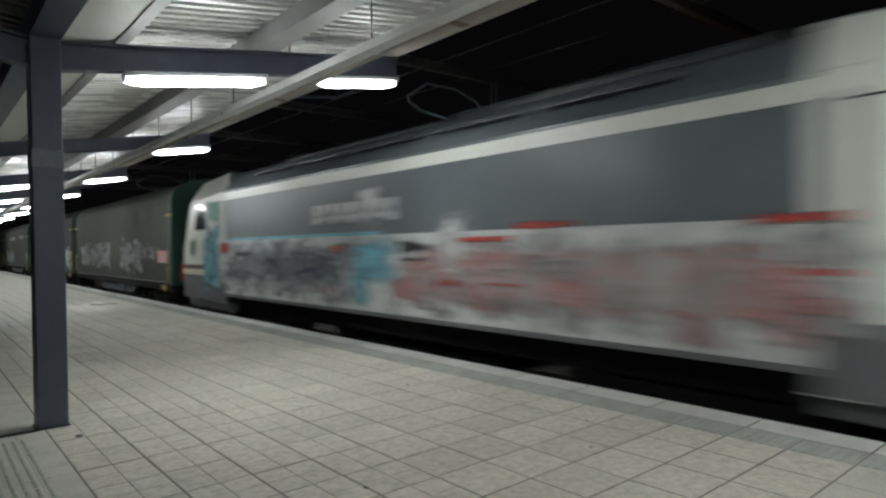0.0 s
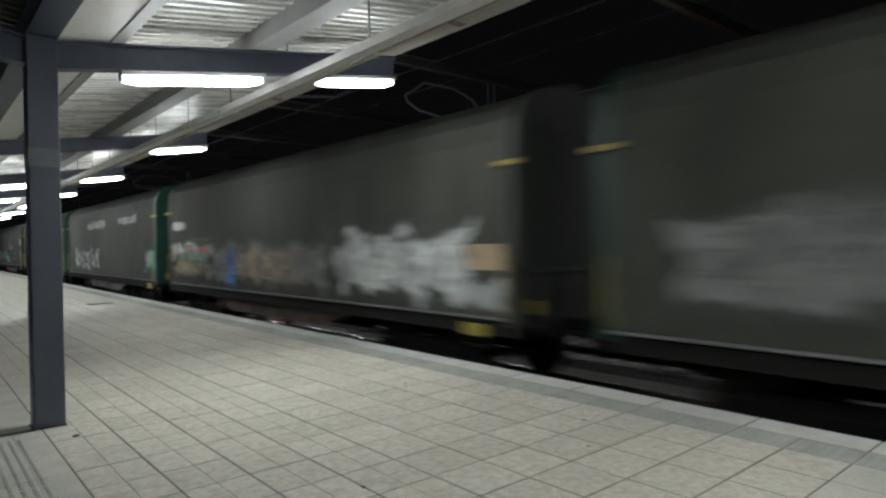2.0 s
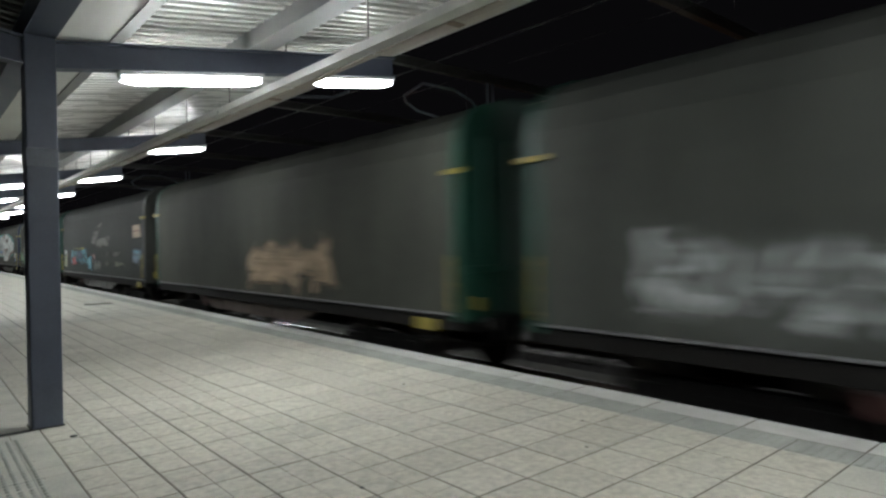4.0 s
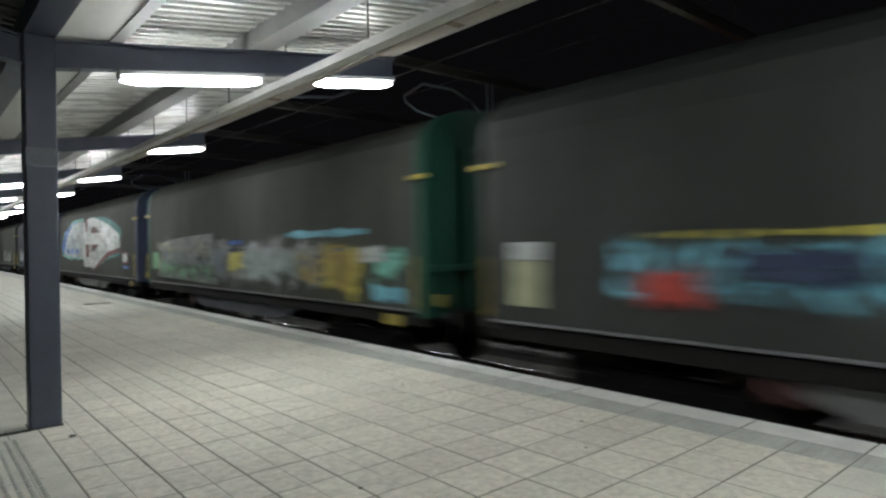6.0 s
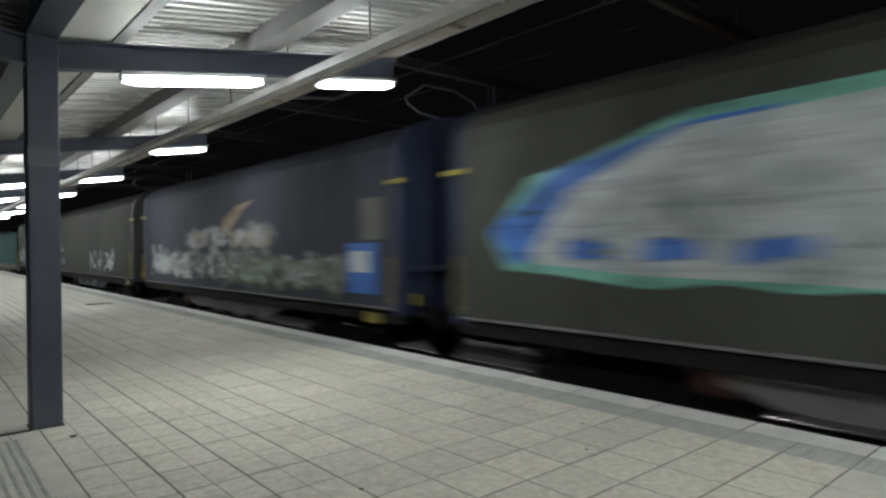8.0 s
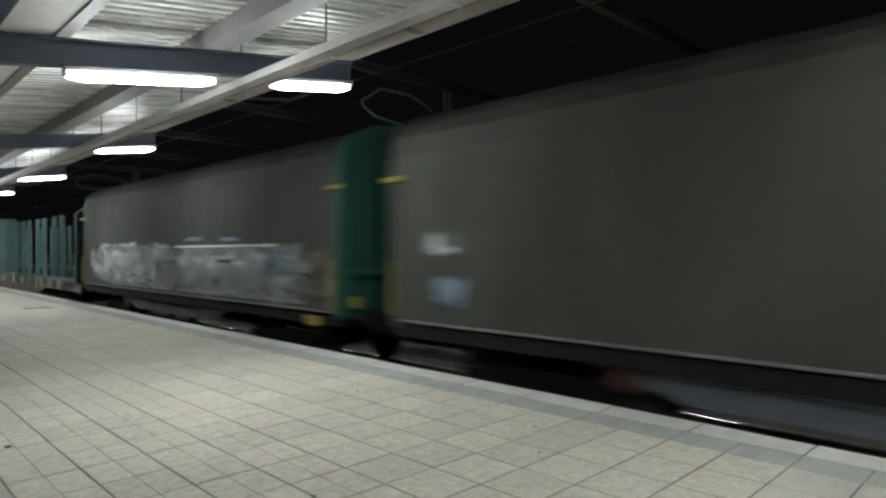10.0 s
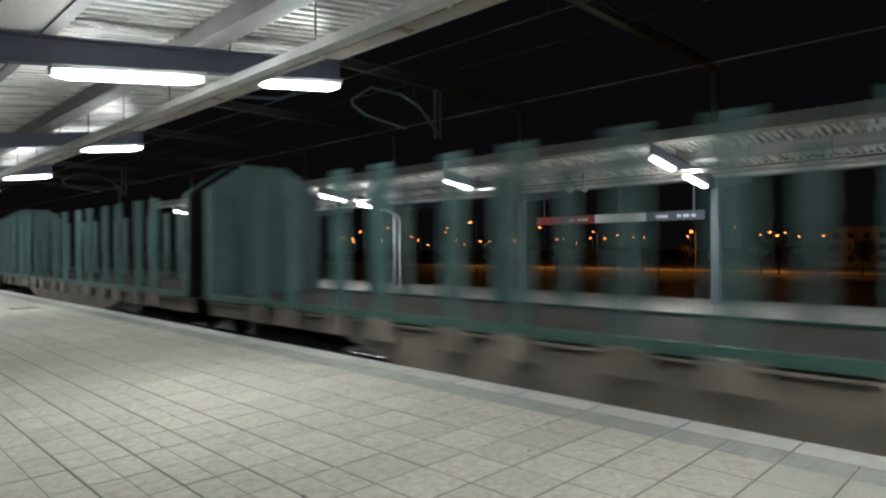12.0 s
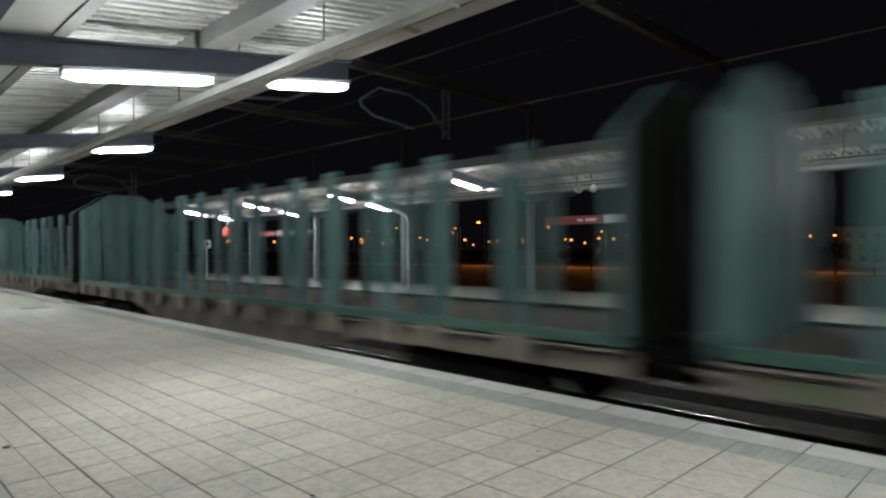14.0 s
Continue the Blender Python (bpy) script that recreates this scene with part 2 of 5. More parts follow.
def disc(bm, x, y, z, r, w, n=28):
    """A wheel-like disc with its axle along x."""
    m = Matrix.Translation((x, y, z)) @ Matrix.Rotation(radians(90), 4, "Y")
    bmesh.ops.create_cone(bm, cap_ends=True, segments=n, radius1=r, radius2=r, depth=w, matrix=m)
    return bm


def mesh(name, bm, mat, smooth=False):
    me = bpy.data.meshes.new(name)
    bm.to_mesh(me)
    bm.free()
    me.materials.append(mat)
    if smooth:
        for p in me.polygons:
            p.use_smooth = True
    return me


def thing(name, label, category, group="", kind="", at=None):
    ob = new(name)
    ob.empty_display_size = 0.2
    if at is not None:
        ob.matrix_basis = at
    return tagged(ob, label, category, group, kind)


def part(name, bm, mat, parent, label="", smooth=False):
    ob = new(name, mesh(name, bm, mat, smooth))
    ob.parent = parent
    return tagged(ob, label) if label else ob


def solid(name, bm, mat, label, category, group="", kind="", smooth=False):
    return tagged(new(name, mesh(name, bm, mat, smooth)), label, category, group, kind)


# ---------------------------------------------------------------- ground, track bed, platforms
def build_ground():
    """One sheet: the track bed between the platforms, then lower land out to the horizon."""
    xs = [-2500, -600, -120, -40, -12, -4.5, 5.0, 6.0, 7.2, 8.4, 9.3, 10.2, 11.3, 12.6, 13.6, 18.0, 19.6, 24, 34, 60, 110, 180, 320, 700, 2500]
    zs = [-3.4, -3.4, -3.2, -3.0, -2.6, -0.9, -0.88, -0.80, -0.77, -0.80, -0.92, -0.80, -0.77, -0.80, -0.9, -0.95, -1.0, -2.2, -3.0, -3.2, -3.2, -3.3, -3.4, -3.4, -3.4]
    ys = [-2500, -500, -120, -40, -20, 0, 20, 40, 70, 110, 170, 300, 700, 2500]
    bm = bmesh.new()
    rows = [[bm.verts.new((x, y, z)) for x, z in zip(xs, zs)] for y in ys]
    for a, b in zip(rows, rows[1:]):
        for i in range(len(xs) - 1):
            bm.faces.new((a[i], a[i + 1], b[i + 1], b[i]))
    solid("ground", bm, M["earth"], "dark bare ground at night around the railway", "ground", kind="structure")


def build_track(centre):
    bed = bmesh.new()
    prism(bed, [(centre - 1.75, -0.92), (centre - 1.45, -0.735), (centre + 1.45, -0.735), (centre + 1.75, -0.92)], "y", -60, 190)
    solid("ballast_bed", bed, M["ballast"], "dark oily ballast bed under the rails", "track bed", kind="stuff")
    track = thing("railway_track", "broad gauge railway track with polished rail heads", "track", kind="structure")
    for side in (-1, 1):
        x = centre + side * GAUGE / 2
        bm = bmesh.new()
        prism(bm, [(x - 0.07, -0.75), (x + 0.07, -0.75), (x + 0.07, -0.735), (x + 0.012, -0.72), (x + 0.012, -0.645), (x + 0.034, -0.635),
                   (x + 0.034, -0.604), (x - 0.034, -0.604), (x - 0.034, -0.635), (x - 0.012, -0.645), (x - 0.012, -0.72), (x - 0.07, -0.735)], "y", -60, 190)
        r = part("rail", bm, M["rail_side"], track)
        part("rail_head", boxes((x - 0.032, x + 0.032, -60, 190, -0.6045, RAIL)), M["rail_head"], r, "polished steel running surface")
    me = mesh("sleeper", boxes((centre - 1.3, centre + 1.3, -0.13, 0.13, -0.9, -0.722), bevel=0.015), M["sleeper"])
    for i in range(180):
        s = new("sleeper", me)
        s.parent, s.location = track, (0, -20 + 0.6 * i, 0)


def slab(w, l, chamfer=0.006, depth=0.05):
    """A paving slab with its top at z = 0 and chamfered top edges; no underside."""
    bm = bmesh.new()
    x, y, c = w / 2, l / 2, chamfer
    rings = [[bm.verts.new((sx * (x - i), sy * (y - i), z)) for sx, sy in ((-1, -1), (1, -1), (1, 1), (-1, 1))] for i, z in ((c, 0.0), (0, -c), (0, -depth))]
    bm.faces.new(rings[0])
    for a, b in zip(rings, rings[1:]):
        for i in range(4):
            bm.faces.new((a[i], b[i], b[(i + 1) % 4], a[(i + 1) % 4]))
    bmesh.ops.recalc_face_normals(bm, faces=bm.faces[:])
    return bm


def split_slab(w):
    """Four small squares on one slab, with shallow grooves between."""
    bm = bmesh.new()
    for sx in (-1, 1):
        for sy in (-1, 1):
            q = slab(w / 2 - 0.005, w / 2 - 0.005, 0.0015, 0.012)
            bmesh.ops.translate(q, vec=(sx * w / 4, sy * w / 4, 0), verts=q.verts[:])
            me = bpy.data.meshes.new("quarter")
            q.to_mesh(me)
            q.free()
            bm.from_mesh(me)
            bpy.data.meshes.remove(me)
    return bm


def ribbed_slab(w, l):
    """Guidance slab: ridges across the platform edge."""
    bm = bmesh.new()
    box(bm, -w / 2, w / 2, -l / 2, l / 2, -0.05, -0.0025)
    for i in range(6):
        y = -l / 2 + l * (i + 0.5) / 6
        v = [bm.verts.new(p) for p in ((-w / 2 + 0.02, y - 0.024, -0.0025), (w / 2 - 0.02, y - 0.024, -0.0025), (w / 2 - 0.03, y - 0.014, 0.0035), (-w / 2 + 0.03, y - 0.014, 0.0035),
                                       (-w / 2 + 0.02, y + 0.024, -0.0025), (w / 2 - 0.02, y + 0.024, -0.0025), (w / 2 - 0.03, y + 0.014, 0.0035), (-w / 2 + 0.03, y + 0.014, 0.0035))]
        for f in ((0, 1, 2, 3), (3, 2, 6, 7), (7, 6, 5, 4), (0, 3, 7, 4), (1, 5, 6, 2)):
            bm.faces.new([v[k] for k in f])
    bmesh.ops.recalc_face_normals(bm, faces=bm.faces[:])
    return bm


def studded_slab(w):
    """Warning slab with round studs."""
    bm = bmesh.new()
    box(bm, -w / 2, w / 2, -w / 2, w / 2, -0.05, -0.002)
    for i in range(7):
        for j in range(7):
            m = Matrix.Translation((-w / 2 + w * (i + 0.5) / 7, -w / 2 + w * (j + 0.5) / 7, 0.0))
            bmesh.ops.create_cone(bm, cap_ends=True, segments=8, radius1=0.021, radius2=0.012, depth=0.016, matrix=m)
    return bm


def joined(name, me, places, parent, mat):
    """Many alike slabs as one mesh."""
    co = np.empty(len(me.vertices) * 3)
    me.vertices.foreach_get("co", co)
    co = co.reshape(-1, 3)
    faces = [tuple(p.vertices) for p in me.polygons]
    verts, polys = [], []
    for n, p in enumerate(places):
        verts.extend((co + np.array(p)).tolist())
        polys.extend(tuple(i + n * len(co) for i in f) for f in faces)
    out = bpy.data.meshes.new(name)
    out.from_pydata(verts, [], polys)
    out.materials.append(mat)
    ob = new(name, out)
    ob.parent = parent
    return tagged(ob, kind="stuff")


def build_platforms():
    body = boxes((-4.0, EDGE - 0.05, NEAR_END, FAR_END, -0.95, -0.0035))
    solid("platform", body, M["joint"], "concrete platform body with a dirty trackside face", "platform", kind="structure")
    far = boxes((FAR_EDGE + 0.05, 19.2, NEAR_END, FAR_END, -0.95, -0.06))
    solid("platform_far", far, M["concrete_dark"], "opposite concrete platform with a dark trackside face", "platform", kind="structure")
    top = bmesh.new()
    for i in range(int((FAR_END - NEAR_END) / 0.9)):
        y = NEAR_END + 0.9 * i
        box(top, FAR_EDGE, FAR_EDGE + 0.36, y + 0.004, y + 0.896, -0.056, 0.0)
        for k in range(6):
            box(top, FAR_EDGE + 0.366 + 0.98 * k, FAR_EDGE + 1.34 + 0.98 * k, y + 0.004, y + 0.896, -0.056, 0.0)
    solid("paving_far", top, M["paving_far"], "pale paving slabs of the opposite platform", "pavement", kind="stuff")


def build_paving():
    """Our platform's surface, slab by slab where the camera stands, joined further off."""
    rng = random.Random(5)
    paving = thing("paving", "worn beige-grey paving tiles with dark joints on the platform", "pavement", kind="structure")
    tile = mesh("tile", slab(TILE - 0.0135, TILE - 0.0135, 0.002), M["tile"])
    small = mesh("tile", split_slab(TILE - 0.010), M["tile"])
    far_tiles, far_small = [], []
    y_lo, y_hi = 1.3, 15.6
    for i in range(-15, 4):
        x = TILE_X + TILE * (i + 0.5)
        if x < 0.6:
            continue
        for j in range(int((NEAR_END - TILE_Y) / TILE) + 1, int((FAR_END - TILE_Y) / TILE) - 1):
            y = TILE_Y + TILE * (j + 0.5)
            dz = rng.uniform(-0.0012, 0.0012)
            fine = i < -1
            if y_lo < y < y_hi and 0.7 < x:
                t = new("tile", small if fine else tile)
                t.parent = paving
                t.location, t.rotation_euler = (x + rng.uniform(-0.001, 0.001), y + rng.uniform(-0.001, 0.001), dz), (rng.uniform(-0.002, 0.002), rng.uniform(-0.002, 0.002), rng.uniform(-0.003, 0.003))
            elif y < 45 or not fine:
                (far_small if fine and y < 45 else far_tiles).append((x, y, dz))
            else:
                far_tiles.append((x, y, dz))
    joined("tile", tile, far_tiles, paving, M["tile_far"])
    joined("tile", small, far_small, paving, M["tile_far"])
    # narrow make-up strip and the warning slabs along the middle of the platform
    part("edge_strip", boxes((0.70, 0.85, NEAR_END, FAR_END, -0.03, -0.001)), M["tile_far"], paving)
    part("plain_field", boxes((-4.0, 0.23, NEAR_END, FAR_END, -0.03, -0.002)), M["tile_far"], paving)
    stud = mesh("warning_slab", studded_slab(0.44), M["tactile"])
    spots = [(0.47, 0.6 + 0.45 * j, 0) for j in range(-10, 13)]
    for p in spots:
        s = new("warning_slab", stud)
        s.parent, s.location = paving, p
    part("edge_strip", boxes((0.235, 0.695, 6.6, FAR_END, -0.03, -0.001)), M["tile_far"], paving)
    part("edge_strip", boxes((0.235, 0.695, NEAR_END, -4.2, -0.03, -0.001)), M["tile_far"], paving)
    part("drain_slot", boxes((0.0, 0.80, 6.42, 6.49, -0.002, 0.003)), M["rubber"], paving, "dark drain slot by the column")
    # guidance strip and kerb stones along the edge
    rib = mesh("guidance_slab", ribbed_slab(COPING - STRIP - 0.008, TILE - 0.008), M["tactile"])
    kerb_bm = bmesh.new()
    box(kerb_bm, -(EDGE - COPING) / 2 + 0.003, (EDGE - COPING) / 2, -0.447, 0.447, -0.22, 0.0, bevel=0.012)
    kerb = mesh("kerb_stone", kerb_bm, M["coping"])
    xs, xk = (STRIP + COPING) / 2, (COPING + EDGE) / 2
    far_rib, far_kerb = [], []
    for j in range(int((NEAR_END - TILE_Y) / TILE) + 1, int((FAR_END - TILE_Y) / TILE) - 1):
        y = TILE_Y + TILE * (j + 0.5)
        if 0.5 < y < 22:
            s = new("guidance_slab", rib)
            s.parent, s.location = paving, (xs, y, rng.uniform(-0.001, 0.001))
        else:
            far_rib.append((xs, y, 0))
        if j % 2 == 0:
            y += TILE / 2
            if 0.5 < y < 40:
                s = new("kerb_stone", kerb)
                s.parent, s.location = paving, (xk, y, rng.uniform(-0.002, 0.002))
            else:
                far_kerb.append((xk, y, 0))
    joined("guidance_slab", rib, far_rib, paving, M["tactile_far"])
    joined("kerb_stone", kerb, far_kerb, paving, M["coping"])


def build_platform_things():
    dr = thing("drain_cover", "dark cast iron drain cover set in the paving", "drain cover", at=pose(4.2, 20.2, 0))
    part("frame", boxes((-0.34, 0.34, -0.16, -0.12, -0.01, 0.006), (-0.34, 0.34, 0.12, 0.16, -0.01, 0.006)), M["rail_side"], dr)
    # no hole here: a black plate stands in for the shade between the bars
    part("pit", boxes((-0.34, 0.34, -0.125, 0.125, -0.01, 0.002)), M["rubber"], dr, "black plate under the bars, painted as the shaded gap")
    for i in range(8):
        part("bar", boxes((-0.34 + 0.085 * i, -0.29 + 0.085 * i, -0.12, 0.12, 0.002, 0.006)), M["rubber"], dr)
    for x, y, r in ((1.04, 6.0, 0.03), (3.9, 2.9, 0.012), (4.45, 3.35, 0.014), (2.2, 3.4, 0.016), (4.2, 5.6, 0.016)):
        bm = bmesh.new()
        bmesh.ops.create_icosphere(bm, subdivisions=2, radius=r, matrix=Matrix.Translation((x, y, 0.003)) @ Matrix.Diagonal((1, 1.2, 0.25, 1)))
        solid("gum_spot", bm, M["rubber"], "small dark spot of trodden gum on the paving", "gum", "gum spots")


# ---------------------------------------------------------------- over the tracks
def build_portals():
    """Steel portals at the column lines, reaching over both tracks, with the contact wire gear."""
    for k in range(-1, 8):
        y = FIRST + 0.1 + BAY * k
        p = thing("catenary_portal", "dark steel portal over the tracks carrying the overhead line", "portal", "catenary portals", at=pose(0, y, 0))
        for z0, z1, w in ((6.36, 6.38, 0.09), (6.60, 6.62, 0.09), (6.38, 6.60, 0.012)):
            part("boom", boxes((COLUMN - 0.1, FAR_COLUMN + 0.1, -w, w, z0, z1)), M["mast"], p)
        for x in (COLUMN, FAR_COLUMN):
            part("post", boxes((x - 0.11, x + 0.11, -0.09, 0.09, 3.7, 6.36), bevel=0.01), M["mast"], p)
        if k % 4 == 1:
            for tx in (11.3, 7.3):
                d = 1 if tx > 9 else -1
                px = tx + d * 2.2
                bm = bmesh.new()
                rod(bm, (px, 0, 4.9), (px, 0, 6.4), 0.05, 8)
                rod(bm, (px - 0.22, 0, 4.9), (px - 0.22, 0, 6.4), 0.05, 8)
                part("drop_post", bm, M["far_steel"], p)
                arm = bmesh.new()
                pts = [(px, 5.0), (px - d * 0.9, 5.75), (px - d * 1.6, 5.98), (px - d * 2.7, 5.98), (px - d * 3.35, 5.55), (px - d * 3.3, 5.4), (px - d * 2.9, 5.2), (px - d * 1.4, 5.02)]
                for a, c in zip(pts, pts[1:]):
                    rod(arm, (a[0], 0, a[1]), (c[0], 0, c[1]), 0.035, 8)
                part("cantilever", arm, M["far_steel"], p, "grey tubular cantilever")
                ins = bmesh.new()
                for i in range(6):
                    rod(ins, (px - d * (0.2 + 0.07 * i), 0, 5.17 + 0.058 * i), (px - d * (0.23 + 0.07 * i), 0, 5.195 + 0.058 * i), 0.075, 10)
                part("insulator", ins, M["brown_cable"], p)
    # near wires hang above the lamplight; their dark colour stands in for that
    for tx, mat in ((TRACK, M["mast"]), (TRACK_FAR - 0.15, M["wire"])):
        w = thing("overhead_line", "contact wire and carrier wire above the track, unlit wires coloured darker", "wire", "overhead lines")
        for z, r in ((4.82, 0.013), (5.95, 0.009)):
            bm = bmesh.new()
            rod(bm, (tx, -40, z), (tx, 170, z), r, 6)
            part("wire", bm, mat if z < 5 else M["mast"], w)
        for i in range(24):
            bm = bmesh.new()
            rod(bm, (tx, -30 + 7 * i, 4.82), (tx, -30 + 7 * i, 5.95), 0.004, 5)
            part("dropper", bm, M["mast"], w)


def build_far_platform_things():
    x = FAR_COLUMN - 0.02
    for y0 in (6.95, 26.9):
        s = thing("station_sign", "long station name board in red, white and dark blue", "sign", "station signs")
        for a, c, mat in ((3.5, 5.7, "sign_red"), (1.75, 3.45, "sign_white"), (0.0, 1.7, "sign_dark")):
            part("panel", boxes((x - 0.03, x + 0.03, y0 + a, y0 + c, 2.36, 2.62), bevel=0.006), M[mat], s)
        for a, c in ((0.25, 0.36), (0.42, 0.60), (0.66, 0.78), (1.05, 1.42)):
            part("writing", boxes((x - 0.035, x - 0.031, y0 + a, y0 + c, 2.44, 2.52)), M["sign_white"], s)
        for a, c in ((3.7, 4.1), (4.2, 4.4)):
            part("writing", boxes((x - 0.035, x - 0.031, y0 + a, y0 + c, 2.45, 2.52)), M["sign_white"], s)
        for a in (0.3, 2.6, 5.4):
            bm = bmesh.new()
            rod(bm, (x, y0 + a, 2.62), (x, y0 + a, 3.46), 0.015, 6)
            part("hanger", bm, M["far_steel"], s)
    pipe = thing("downpipe", "white rainwater downpipe bent in under the canopy beside a column", "pipe")
    bm = bmesh.new()
    y = FIRST + 0.1 + 2 * BAY - 0.25
    for a, c in zip([(x, 0.0), (x, 2.75), (x - 0.12, 2.98), (x - 0.5, 3.12)], [(x, 2.75), (x - 0.12, 2.98), (x - 0.5, 3.12), (x - 1.4, 3.3)]):
        rod(bm, (a[0], y, a[1]), (c[0], y, c[1]), 0.055, 12)
    part("tube", bm, M["white_panel"], pipe)
    for z in (0.6, 2.2):
        bm = bmesh.new()
        rod(bm, (x, y, z), (x, y, z + 0.05), 0.065, 12)
        part("clamp", bm, M["far_steel"], pipe)
    ps = thing("track_sign", "small white square sign on a thin pole by the platform", "sign", at=pose(16.4, 36.6, 0))
    bm = bmesh.new()
    rod(bm, (0, 0, 0), (0, 0, 1.9), 0.04, 8)
    part("pole", bm, M["tray"], ps)
    part("plate", boxes((-0.22, 0.22, -0.07, -0.04, 1.75, 2.2), bevel=0.005), M["sign_white"], ps)
    part("writing", boxes((-0.1, 0.1, -0.076, -0.072, 1.85, 2.1)), M["rubber"], ps)
    tri = thing("warning_sign", "red warning board hanging under the opposite canopy", "sign", at=pose(16.2, 33.5, 2.6))
    part("plate", prism(bmesh.new(), [(-0.35, -0.25), (0.35, -0.25), (0.2, 0.3), (-0.2, 0.3)], "y", -0.02, 0.02), M["sign_red"], tri)
    bm = bmesh.new()
    rod(bm, (0, 0, 0.3), (0, 0, 1.25), 0.015, 6)
    part("hanger", bm, M["far_steel"], tri)
    for y in (9.9, 10.4):
        sp = thing("loudspeaker", "small pale loudspeaker under the opposite canopy", "loudspeaker", "loudspeakers", at=pose(16.0, y, 3.32))
        bm = bmesh.new()
        bmesh.ops.create_cone(bm, cap_ends=True, segments=14, radius1=0.12, radius2=0.05, depth=0.2, matrix=Matrix.Rotation(radians(-100), 4, "Y"))
        part("horn", bm, M["white_panel"], sp)
        part("bracket", boxes((-0.02, 0.02, -0.02, 0.02, 0.0, 0.52)), M["far_steel"], sp)


# ---------------------------------------------------------------- the town beyond
GROUND = -3.2
LAMPS = ((46.46, 113), (46.19, 141), (47.07, 255), (48.68, 89), (49.19, 314), (49.45, 520), (47.74, 520), (50.01, 316), (51.30, 498), (51.40, 195), (52.22, 520),
         (52.32, 283), (54.87, 114), (56.16, 261), (56.66, 278), (57.80, 446), (59.47, 148), (59.08, 241), (60.34, 244), (61.50, 187), (62.82, 227), (63.67, 229),
         (67.63, 156), (67.23, 218), (71.04, 128), (72.77, 216), (73.54, 174), (73.98, 230), (74.62, 183), (75.51, 248), (77.18, 243), (78.83, 203))
LAMPS_LEFT = ((26.05, 263), (26.88, 215), (29.92, 281), (36.77, 199), (37.58, 230), (37.63, 309), (38.45, 134), (39.47, 433), (40.34, 275), (43.03, 194),
              (43.55, 264), (41.07, 111), (44.32, 520))


